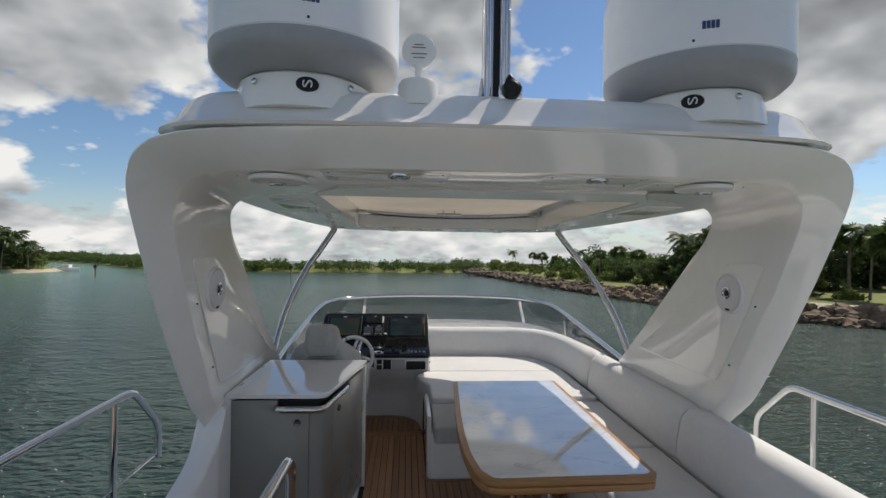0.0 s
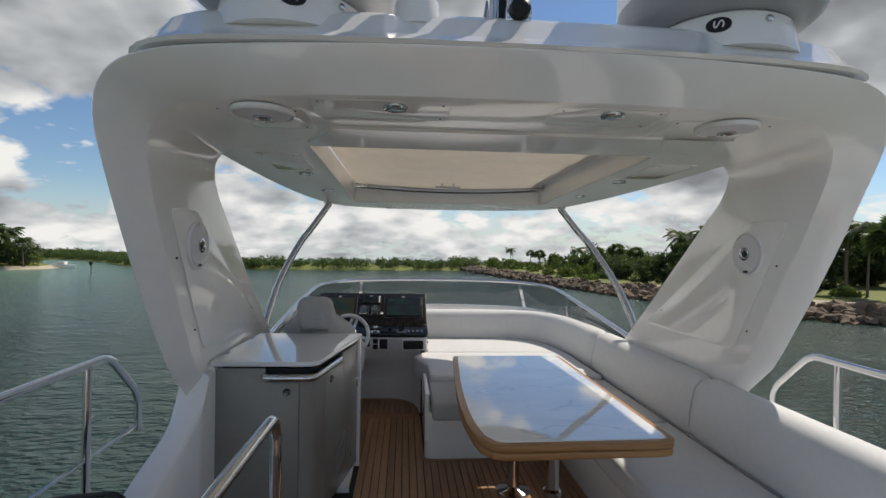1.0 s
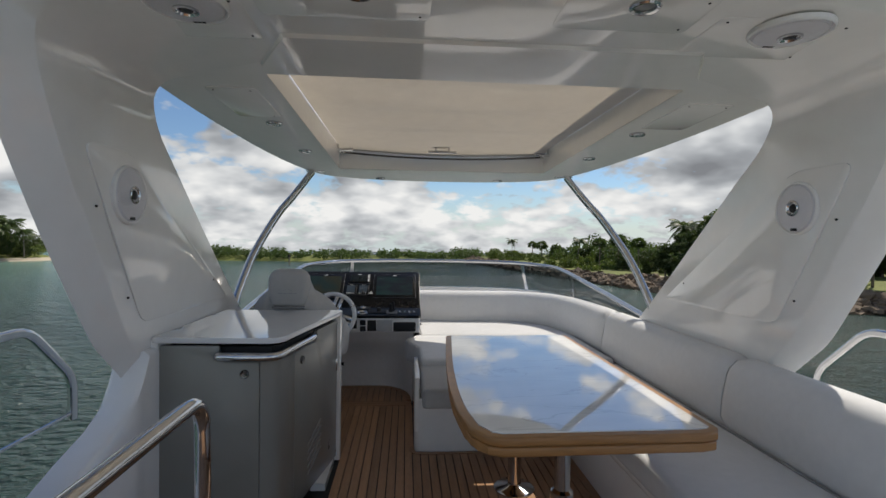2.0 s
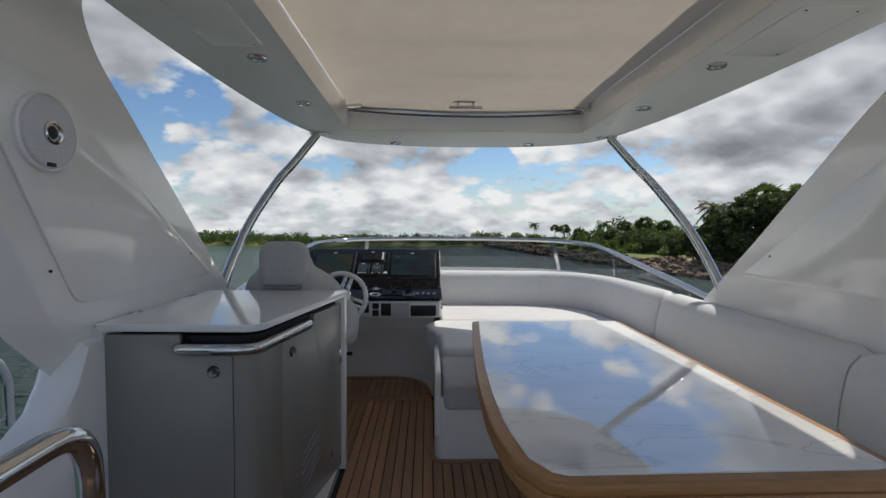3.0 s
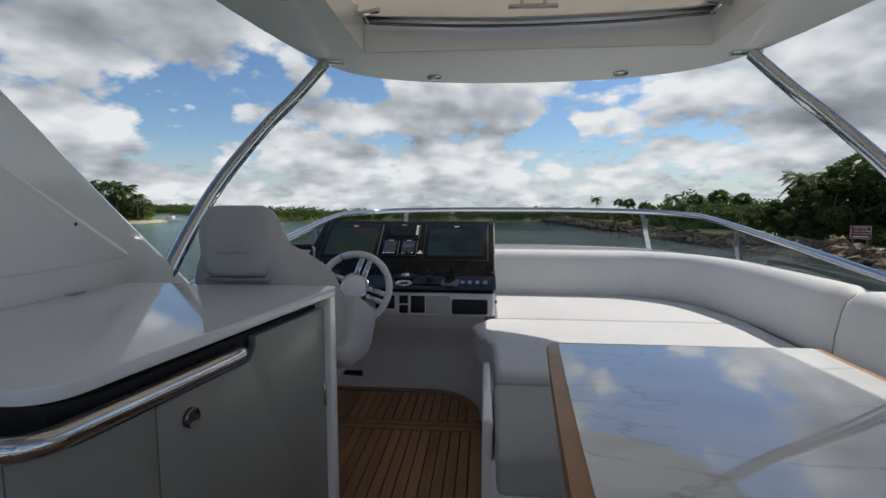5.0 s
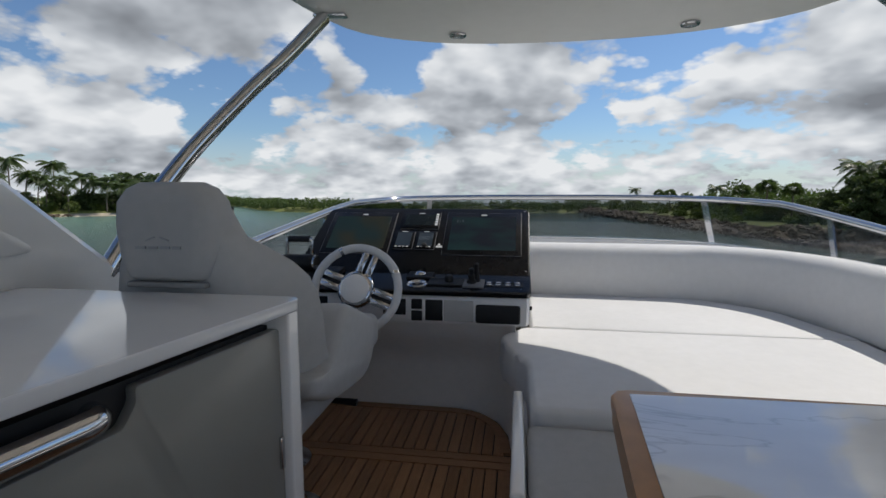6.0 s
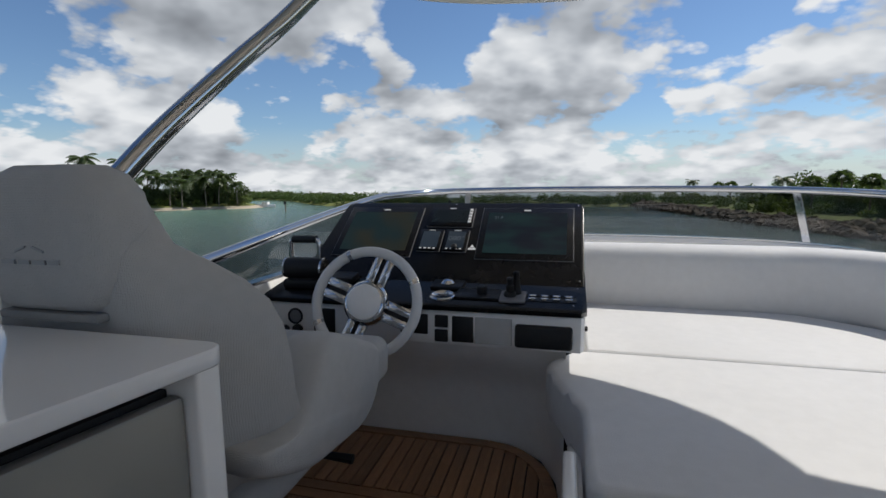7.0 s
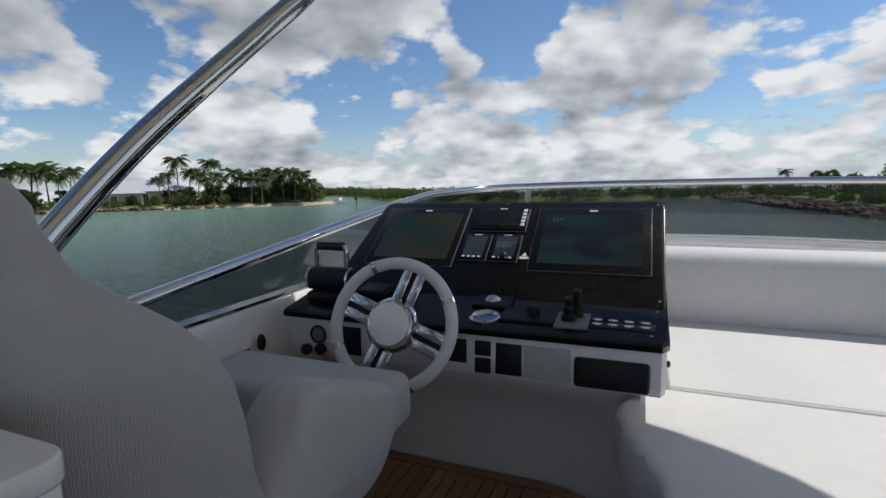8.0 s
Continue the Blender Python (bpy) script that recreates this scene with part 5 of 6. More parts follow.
    display(0.130, 0.507, 0.125, 0.430, SCREEN_R, 0.026)
    display(-0.102, 0.092, 0.308, 0.428, SCREEN, 0.016, 0.012, "radio")
    for k in range(5):
        part("button", turn(box(0.072, 0.086, 0.326 + 0.019 * k, 0.339 + 0.019 * k, 0.011, 0.0145, 0.001), P), WHITEPRINT, panel, "small pale button")
    for x0 in (-0.118, -0.008):
        display(x0, x0 + 0.096, 0.160, 0.284, SCREEN_G, 0.012, 0.012, "gauge")
        for k in range(4):
            part("button", turn(box(x0 + 0.012 + 0.019 * k, x0 + 0.022 + 0.019 * k, 0.166, 0.172, 0.0118, 0.0135), P), WHITEPRINT, panel, "small pale button")
    text("080°", 0.036, P @ pose(0.041, 0.228, 0.0135), MARK_LIGHT, "heading_digits", panel, "pale heading digits")
    text("21.9", 0.022, P @ pose(0.20, 0.365, 0.0075), MARK_LIGHT, "depth_digits", panel, "pale depth digits")
    # a small white warning tag
    part("warning_tag", turn(merge(box(0.095, 0.126, 0.176, 0.186, 0, 0.002), prism([(0.102, 0.190), (0.119, 0.190), (0.1105, 0.206)], 0, 0.002)), P), WHITEPRINT, panel)
    part("remote_knob", turn(lathe([(0.013, 0), (0.013, 0.012), (0.008, 0.016)], 14), P @ pose(0.040, 0.176, 0.01)), BLACKSATIN, panel)
    for x, y in ((-0.50, h - 0.012), (0.0, h - 0.012), (0.525, h - 0.02), (0.53, 0.03), (-0.545, 0.03)):
        part("screw", turn(lathe([(0.004, -0.001), (0.004, 0.001), (0.002, 0.002)], 8), P @ pose(x, y, 0)), CHROME, panel)
    # things set into the dash: local frame on the sloping shelf
    a0, a1 = Vector((0, 4.885, 0.714)), Vector((0, 5.08, 0.742))
    ud = (a1 - a0).normalized()
    nd = Vector((1, 0, 0)).cross(ud)
    D = Matrix.Translation(-O) @ Matrix(((1, ud.x, nd.x, 0), (0, ud.y, nd.y, a0.y), (0, ud.z, nd.z, a0.z), (0, 0, 0, 1)))
    part("cup_holder", turn(lathe([(0.046, -0.004), (0.046, 0.004), (0.040, 0.007), (0.036, 0.004), (0.033, -0.003), (0.005, -0.003)], 32), D @ pose(-0.66, 0.055, 0.003)), CHROME, dash, "steel cup holder ring")
    tr = part("trackpad", turn(box(-0.075, 0.045, -0.035, 0.05, 0, 0.014, 0.006), D @ pose(-0.65, 0.155, 0)), BLACKSATIN, dash)
    part("trackball", turn(lathe([(0.026, 0.012), (0.026, 0.018), (0.016, 0.028), (0.002, 0.03)], 20), D @ pose(-0.665, 0.16, 0)), CHROME, dash)
    part("keypad", turn(box(-0.09, 0.065, -0.04, 0.05, 0, 0.010, 0.003), D @ pose(-0.525, 0.08, 0)), BLACKSATIN, dash)
    part("keypad_knob", turn(lathe([(0.019, 0.008), (0.019, 0.03), (0.015, 0.036), (0.002, 0.037)], 20), D @ pose(-0.525, 0.09, 0)), BLACKSATIN, dash)
    part("joystick_base", turn(box(-0.045, 0.045, -0.05, 0.05, 0, 0.010, 0.004), D @ pose(-0.415, 0.075, 0)), MARK, dash, "grey joystick plate")
    js = turn(lathe([(0.022, 0.008), (0.020, 0.022), (0.014, 0.026), (0.015, 0.045), (0.010, 0.05), (0.012, 0.07), (0.008, 0.075), (0.002, 0.076)], 18), D @ pose(-0.425, 0.075, 0))
    part("joystick", js, BLACKSATIN, dash)
    part("joystick", turn(lathe([(0.018, 0.008), (0.014, 0.03), (0.010, 0.06), (0.011, 0.085), (0.004, 0.09)], 16), D @ pose(-0.405, 0.10, 0)), BLACKSATIN, dash)
    part("switch_plate", turn(box(-0.085, 0.085, -0.03, 0.03, 0, 0.003, 0.001), D @ pose(-0.29, 0.08, 0)), BLACK, dash)
    for i in range(4):
        for j in range(2):
            part("switch", turn(lathe([(0.012, 0), (0.012, 0.006), (0.008, 0.008), (0.001, 0.008)], 14), D @ pose(-0.35 + 0.040 * i, 0.066 + 0.028 * j, 0.002) @ Matrix.Diagonal((1.15, 0.8, 1, 1))), CHROME, dash, "steel push switch")
    for x in (-0.215, -0.20):
        part("screw", turn(lathe([(0.004, -0.001), (0.004, 0.002), (0.002, 0.003)], 8), D @ pose(x, 0.03 if x < -0.21 else 0.19, 0)), CHROME, dash)
    # throttle
    th = part("throttle_base", turn(box(-0.07, 0.07, -0.06, 0.06, 0, 0.035, 0.012), D @ pose(-1.225, 0.12, 0)), BLACKSATIN, dash)
    part("throttle_drum", turn(lathe([(0.038, -0.075), (0.042, -0.06), (0.042, 0.06), (0.038, 0.075)], 28), D @ pose(-1.225, 0.125, 0.065, 0, 90, 0)), BLACKSATIN, dash, "black throttle drum")
    for x in (-0.078, 0.078):
        part("drum_cap", turn(lathe([(0.040, -0.004), (0.040, 0.004), (0.03, 0.006)], 24), D @ pose(-1.225 + x, 0.125, 0.065, 0, 90, 0)), CHROME, dash)
    part("throttle_arms", turn(tube(bend_path([Vector((-0.06, 0, 0)), Vector((-0.06, 0.015, 0.095)), Vector((0.06, 0.015, 0.095)), Vector((0.06, 0, 0))], 0.02), 0.009, 10), D @ pose(-1.225, 0.13, 0.08)), CHROME, dash, "steel throttle levers")
    part("throttle_grip", turn(tube([(-0.05, 0.015, 0.095), (0.05, 0.015, 0.095)], 0.015, 12), D @ pose(-1.225, 0.13, 0.08)), BLACKSATIN, dash)
    part("shift_box", turn(box(-0.05, 0.05, -0.04, 0.045, 0, 0.028, 0.008), D @ pose(-1.09, 0.17, 0)), BLACKSATIN, dash)
    # front of the pod
    F = Matrix.Translation(-O) @ Matrix(((1, 0, 0, 0), (0, 0.06, -0.998, 4.888), (0, 0.998, 0.06, 0.60), (0, 0, 0, 1)))
    part("glove_box", turn(box(-0.40, -0.215, -0.022, 0.055, -0.012, 0.022, 0.010, 3), F), BLACKSATIN, con, "black padded box lid")
    part("cover_plate", turn(box(-0.615, -0.54, -0.02, 0.07, 0, 0.005, 0.003), F), BLACKSATIN, con, "black cover plate")
    part("grey_pad", turn(box(-0.535, -0.41, -0.02, 0.07, -0.004, 0.0065, 0.002), F), SEATCLOTH, con, "grey pad")
    for y in (-0.022, 0.028):
        part("switch_cover", turn(box(-0.675, -0.628, y, y + 0.043, 0, 0.010, 0.004), F), BLACKSATIN, con, "black switch cover")
    part("cover_plate", turn(box(-1.135, -1.05, -0.02, 0.07, 0, 0.006, 0.003), F), BLACKSATIN, con, "black cover plate")
    part("key_panel", turn(box(-0.80, -0.70, 0.0, 0.07, 0, 0.006, 0.003), F), BLACKSATIN, con)
    part("dial", turn(lathe([(0.030, 0), (0.030, 0.008), (0.026, 0.009), (0.025, 0.005), (0.002, 0.005)], 28), F @ pose(-1.21, 0.035, 0)), BLACKSATIN, con, "round black dial")
    part("dial_face", turn(lathe([(0.023, 0.004), (0.023, 0.0062), (0.001, 0.0062)], 24), F @ pose(-1.21, 0.035, 0)), MARK, con)
    for x in (-1.255, -1.20):
        part("socket", turn(lathe([(0.018, 0), (0.018, 0.016), (0.012, 0.022), (0.002, 0.022)], 20), F @ pose(x, -0.018 if x < -1.22 else -0.012, 0)), BLACKSATIN, con, "black capped socket")
    part("side_knob", turn(lathe([(0.009, 0), (0.009, 0.010), (0.004, 0.012)], 12), axis_pose(Vector((-0.176, 5.0, 0.62)) - O, (1, 0, 0))), BLACKSATIN, con)
    # gear on the port coaming beside the helm
    s = thing("warning_label", "small white warning label with a red band on the coaming", "label", (-1.372, 4.72, 0.60))
    part("sticker", box(0, 0.0035, -0.03, 0.03, -0.02, 0.02), WHITEPRINT, s)
    part("band", box(0.0035, 0.005, -0.028, 0.028, 0.004, 0.018), SIGNRED, s)
    for k in range(3):
        part("print_line", box(0.0035, 0.0048, -0.025, 0.02, -0.004 - 0.006 * k - 0.0015, -0.004 - 0.006 * k), MARK, s)
    g = thing("vent_socket", "black oval socket cover on the white coaming", "socket", (-1.372, 4.80, 0.62))
    part("cover", turn(lathe([(0.022, 0), (0.022, 0.008), (0.014, 0.014), (0.002, 0.014)], 20), axis_pose((0, 0, 0), (1, 0, 0)) @ Matrix.Diagonal((0.7, 1.2, 1, 1))), BLACKSATIN, g)


def build_wheel():
    wh = thing("steering_wheel", "white leather and chrome steering wheel with four split spokes", "steering wheel", (-0.885, 4.79, 0.725))
    R = 0.175
    bm = bmesh.new()
    rings = []
    for k in range(64):
        a = 2 * math.pi * k / 64
        rings.append([bm.verts.new(((R + 0.0175 * math.cos(b)) * math.cos(a), (R + 0.0175 * math.cos(b)) * math.sin(a), 0.0175 * math.sin(b))) for b in (2 * math.pi * j / 12 for j in range(12))])
    rings.append(rings[0])
    for a, b in zip(rings, rings[1:]):
        for k in range(12):
            bm.faces.new((a[k], a[(k + 1) % 12], b[(k + 1) % 12], b[k]))
    part("rim", bm, VINYL, wh, "pale leather rim")
    part("hub", lathe([(0.070, -0.03), (0.078, -0.015), (0.076, 0.008), (0.066, 0.022), (0.060, 0.024)], 40), CHROME, wh, "chrome hub ring")
    part("horn_pad", lathe([(0.061, 0.018), (0.058, 0.027), (0.045, 0.031), (0.002, 0.032)], 36), GELMATT, wh, "grey-white horn pad")
    for k in range(4):
        a = radians(70 + 90 * k)
        q = pose(0, 0, 0, 0, 0, math.degrees(a))
        for s in (-1, 1):
            sp = box(0.062, R - 0.006, s * 0.021 - 0.0145, s * 0.021 + 0.0145, -0.012, 0.004, 0.004)
            for v in sp.verts:
                v.co.z -= 0.012 * (0.17 - v.co.x) / 0.1 * 0.3
            part("spoke", turn(sp, q), CHROME, wh)
        part("spoke_web", turn(box(0.06, R - 0.012, -0.009, 0.009, -0.012, -0.006), q), BLACKSATIN, wh, "black strip between spoke halves")
    for k in range(4):
        a = 22 + 90 * k
        b = bmesh.new()
        rg = []
        for j in range(4):
            t = radians(a + 1.6 * j)
            rg.append([b.verts.new(((R + 0.0185 * math.cos(c)) * math.cos(t), (R + 0.0185 * math.cos(c)) * math.sin(t), 0.0185 * math.sin(c))) for c in (2 * math.pi * m / 12 for m in range(12))])
        skin(b, rg)
        part("rim_collar", b, CHROME, wh)
    part("shaft", lathe([(0.03, -0.20), (0.03, -0.06), (0.05, -0.03)], 20), BLACKSATIN, wh)
    wh.matrix_basis = axis_pose((-0.885, 4.79, 0.725), (0.06, -1.0, 0.38), 0)


def display_material(name, dark, tint, angle):
    mat = material(name, dark, 0.28, spec=0.22)
    nt = mat.node_tree
    N, L = nt.nodes.new, nt.links.new
    b = nt.nodes["Principled BSDF"]
    g, mp, n, r = N("ShaderNodeNewGeometry"), N("ShaderNodeMapping"), N("ShaderNodeTexNoise"), N("ShaderNodeValToRGB")
    mp.inputs["Scale"].default_value = (2, 1, angle)
    n.inputs["Scale"].default_value, n.inputs["Detail"].default_value = 3.0, 2
    L(g.outputs["Position"], mp.inputs[0]), L(mp.outputs[0], n.inputs["Vector"]), L(n.outputs["Fac"], r.inputs[0])
    e = r.color_ramp.elements
    e[0].position, e[0].color = 0.40, (*dark, 1)
    e[1].position, e[1].color = 0.62, (*tint, 1)
    L(r.outputs[0], b.inputs["Base Color"])
    L(r.outputs[0], b.inputs["Emission Color"])
    b.inputs["Emission Strength"].default_value = 0.25
    return mat


SCREEN_L = display_material("chart_screen", (0.010, 0.020, 0.019), (0.024, 0.022, 0.012), 2)
SCREEN_R = display_material("sonar_screen", (0.004, 0.006, 0.012), (0.006, 0.020, 0.022), 8)
SCREEN_G = display_material("gauge_screen", (0.016, 0.024, 0.034), (0.026, 0.036, 0.048), 5)
MARK_LIGHT = material("lit_digits", (0.10, 0.12, 0.14), 0.5, noise_scale=9, vary=0.1)

build_hull()
build_setting()
build_windscreen()
build_hardtop()
build_canopy()
build_arch()
build_poles()
build_rails()
build_roof_gear()
for at, dr in (((-1.388, 2.825, 1.505), (1, 0, 0)), ((1.388, 2.825, 1.505), (-1, 0, 0)), ((-0.93, 2.26, under(2.26) - 0.010), (0, 0, -1)), ((0.865, 2.25, under(2.25) - 0.010), (0, 0, -1))):
    speaker(at, dr)
lamp_proto = downlight_proto()
spots = [(-0.44, 2.16), (0.36, 2.16), (-1.03, 3.57), (1.02, 3.57), (-1.01, 4.29), (1.01, 4.29), (-0.55, 5.47), (0.56, 5.47)]
for k, (x, y) in enumerate(spots):
    m = Matrix.Translation((x, y, under(y) - 0.003 - (0.004 if k < 2 else 0)))
    if k == 0:
        lamp_proto.matrix_basis = m
    else:
        copy_thing(lamp_proto, m)
build_bar()
build_sofa()
build_sunpad()
build_table()
build_seat()
build_console()
build_wheel()
# ---- sea and shores ----
SEA_Z = -4.5
rng = np.random.default_rng(7)


def build_water():
    # one sheet, level out to the shores and falling away with the earth's curve beyond them
    verts, faces, n = [(0, 0, 0)], [], 48
    for r, z in ((200, 0), (320, -3.0), (700, -14), (3000, -85)):
        verts += [(r * math.cos(2 * math.pi * k / n), r * math.sin(2 * math.pi * k / n), z) for k in range(n)]
    for k in range(n):
        faces.append((0, 1 + k, 1 + (k + 1) % n))
        for b in (1, 1 + n, 1 + 2 * n):
            faces.append((b + k, b + n + k, b + n + (k + 1) % n, b + (k + 1) % n))
    me = bpy.data.meshes.new("water")
    me.from_pydata(verts, [], faces)
    me.materials.append(SEA)
    w = new("water", me)
    w.location = (0, 0, SEA_Z)
    tagged(w, "green-grey rippled tidal water", "water", kind="structure")


def along(line, s):
    """Point and inland normal at length s of a flat polyline; inland is to its right."""
    P = [Vector((*p, 0)) for p in line]
    for a, b in zip(P, P[1:]):
        l = (b - a).length
        if s <= l or b is P[-1]:
            d = (b - a).normalized()
            return a + d * min(s, l), Vector((d.y, -d.x, 0))
        s -= l
    return P[-1], Vector((1, 0, 0))


def length(line):
    return sum((Vector(b) - Vector(a)).length for a, b in zip(line, line[1:]))


def land(name, label, line, rows, mat, category="ground"):
    """A strip of land inland of a shoreline: rows of (distance inland, height)."""
    P = smooth_path([(*p, 0) for p in line], 6)
    verts, faces = [], []
    for i, p in enumerate(P):
        d = P[min(i + 1, len(P) - 1)] - P[max(i - 1, 0)]
        nr = Vector((d.y, -d.x, 0)).normalized()
        for off, h in rows:
            q = p + nr * off
            wob = noise.noise(q * 0.09) * 1.4 if off > 0 else 0
            q = q + nr * wob * 0.6
            verts.append((q.x, q.y, SEA_Z + h + 0.15 * noise.noise(q * 0.2)))
    n = len(rows)
    for i in range(len(P) - 1):
        for j in range(n - 1):
            faces.append((i * n + j, (i + 1) * n + j, (i + 1) * n + j + 1, i * n + j + 1))
    me = bpy.data.meshes.new(name)
    me.from_pydata(verts, [], faces)
    me.materials.append(mat)
    ob = new(name, me)
    for f in me.polygons:
        f.use_smooth = True
    return tagged(ob, label, category, kind="structure")


def leaf_mesh(name, centers, size, mat, aspect=0.55, droop=0.0, parent=None, wide=0.35):
    """One small folded leaf clump at every centre."""
    c = np.asarray(centers, float)
    n = len(c)
    a = rng.normal(size=(n, 3))
    a /= np.linalg.norm(a, axis=1)[:, None]
    b = np.cross(a, rng.normal(size=(n, 3)))
    b /= np.linalg.norm(b, axis=1)[:, None]
    s = size * (1 + wide * rng.uniform(-1, 1, n))[:, None]
    nr = np.cross(a, b)
    v = np.stack([c - a * s, c + b * s * aspect + nr * s * 0.2, c + a * s, c - b * s * aspect + nr * s * 0.25], 1).reshape(-1, 3)
    f = [(4 * i, 4 * i + 1, 4 * i + 2, 4 * i + 3) for i in range(n)]
    me = bpy.data.meshes.new(name)
    me.from_pydata(v.tolist(), [], f)
    me.materials.append(mat)
    ob = new(name, me)
    if parent:
        ob.parent = parent
    return ob


def clumps(blobs, n):
    """Points in the skins of uneven ellipsoids (x, y, z, rx, ry, rz)."""
    w = np.array([b[3] * b[4] + b[3] * b[5] for b in blobs])
    pick = rng.choice(len(blobs), n, p=w / w.sum())
    B = np.array(blobs)[pick]
    d = rng.normal(size=(n, 3))
    d /= np.linalg.norm(d, axis=1)[:, None]
    r = rng.uniform(0.55, 1.08, n)[:, None]
    return B[:, :3] + d * B[:, 3:] * r


def broadleaf(h, w, seed, label="dark green broadleaf shore tree", leaves=2200):
    global rng
    rng = np.random.default_rng(seed)
    t = thing("broadleaf_tree", label, "tree", (0, 0, 0), group="shore trees")
    bm = bmesh.new()
    tube(smooth_path([(0, 0, -0.4), (0.1, 0, h * 0.2), (0.05, 0.1, h * 0.45), (0, 0, h * 0.7)], 4), [0.22 - 0.012 * k for k in range(13)], 7, bm)
    part("trunk", bm, BARK, t)
    blobs = []
    for k in range(44):
        a = rng.uniform(0, 6.28)
        r = rng.uniform(0.05, 0.46) * w
        z = h * rng.uniform(0.10, 0.95) * (1.0 - 0.3 * r / w)
        p = (r * math.cos(a), r * math.sin(a), z)
        if k < 6:
            part("limb", tube(smooth_path([(0, 0, h * 0.25), (p[0] * 0.5, p[1] * 0.5, (h * 0.25 + z) * 0.52), p], 4), [0.11 - 0.009 * i for i in range(9)], 6), BARK, t)
        s = w * rng.uniform(0.05, 0.14)
        blobs.append((*p, s * 1.15, s * 1.15, s * 0.8))
    leaf_mesh("crown", clumps(blobs, leaves), 0.15 + h * 0.011, LEAF, parent=t)
    return t


def frond(verts, faces, base, direction, rise, L, droop, pairs, width, leaf):
    """A feather frond: a bowed rib with hanging leaflets."""
    d = Vector(direction)
    side = d.cross(Vector((0, 0, 1))).normalized()
    pts = []
    for k in range(pairs + 1):
        t = k / pairs
        pts.append(Vector(base) + d * (L * (t - 0.12 * t * t)) + Vector((0, 0, L * (rise * t - droop * t * t))))
    for a, b in zip(pts, pts[1:]):
        i = len(verts)
        verts.extend([tuple(a - side * 0.03), tuple(a + side * 0.03), tuple(b + side * 0.025), tuple(b - side * 0.025)])
        faces.append((i, i + 1, i + 2, i + 3))
    for k in range(1, pairs + 1):
        t = k / pairs
        ln = leaf * (math.sin(math.pi * min(1, 0.18 + 0.8 * t)) * 0.9 + 0.15)
        along_rib = (pts[k] - pts[k - 1]).normalized()
        for s in (-1, 1):
            tip = pts[k] + side * s * ln * 0.72 + along_rib * ln * 0.45 + Vector((0, 0, -ln * (0.35 + 0.3 * t)))
            i = len(verts)
            w = along_rib * width
            verts.extend([tuple(pts[k] - w), tuple(pts[k] + w), tuple(tip + w * 0.25), tuple(tip - w * 0.25)])
            faces.append((i, i + 1, i + 2, i + 3))


def coconut_palm(h, lean, seed, label="tall coconut palm with drooping feathery fronds"):
    global rng
    rng = np.random.default_rng(seed)
    t = thing("coconut_palm", label, "palm tree", (0, 0, 0), group="shore palms")
    top = Vector((lean, lean * 0.3, h))
    pts = smooth_path([(0, 0, -0.4), (lean * 0.15, 0, h * 0.35), (lean * 0.5, lean * 0.1, h * 0.7), tuple(top)], 5)
    part("trunk", tube(pts, [0.19 - 0.09 * k / (len(pts) - 1) for k in range(len(pts))], 8), BARK, t)
    verts, faces = [], []
    for k in range(28):
        a = k * 2.399 + rng.uniform(-0.2, 0.2)
        lift = rng.uniform(-0.25, 0.95)
        frond(verts, faces, top, (math.cos(a), math.sin(a), 0), lift, rng.uniform(2.9, 3.8), 0.60 + 0.35 * (0.9 - lift) * 0.5, 15, 0.115, rng.uniform(0.85, 1.15))
    me = bpy.data.meshes.new("crown")
    me.from_pydata(verts, [], faces)
    me.materials.append(PALMLEAF)
    c = new("crown", me)
    c.parent = t
    return t


def fan_palm(h, seed, label="cabbage palm with a round head of fan leaves"):
    global rng
    rng = np.random.default_rng(seed)
    t = thing("fan_palm", label, "palm tree", (0, 0, 0), group="shore palms")
    part("trunk", tube([(0, 0, -0.4), (0.08, 0, h * 0.5), (0.05, 0.05, h)], [0.20, 0.16, 0.17], 8), BARK, t)
    verts, faces = [], []
    top = Vector((0.05, 0.05, h))
    for k in range(64):
        d = Vector(rng.normal(size=3))
        d.z = abs(d.z) * 0.9 - 0.35
        d.normalize()
        st = rng.uniform(0.7, 1.45)
        c = top + d * st
        u = d.cross(Vector((rng.normal(), rng.normal(), 1))).normalized()
        w = d.cross(u)
        i = len(verts)
        verts.extend([tuple(top + u * 0.02), tuple(top - u * 0.02), tuple(c)])
        faces.append((i, i + 1, i + 2))
        for j in range(9):
            an = radians(-80 + 20 * j)
            e = d * math.cos(an) + u * math.sin(an)
            tip = c + e * 1.05 + Vector((0, 0, -0.22))
            p = d * math.sin(an) * -0.10 + u * math.cos(an) * 0.10
            i = len(verts)
            verts.extend([tuple(c), tuple(c + e * 0.5 + p), tuple(tip), tuple(c + e * 0.5 - p)])
            faces.append((i, i + 1, i + 2, i + 3))
    me = bpy.data.meshes.new("crown")
    me.from_pydata(verts, [], faces)
    me.materials.append(PALMLEAF)
    c = new("crown", me)
    c.parent = t
    return t


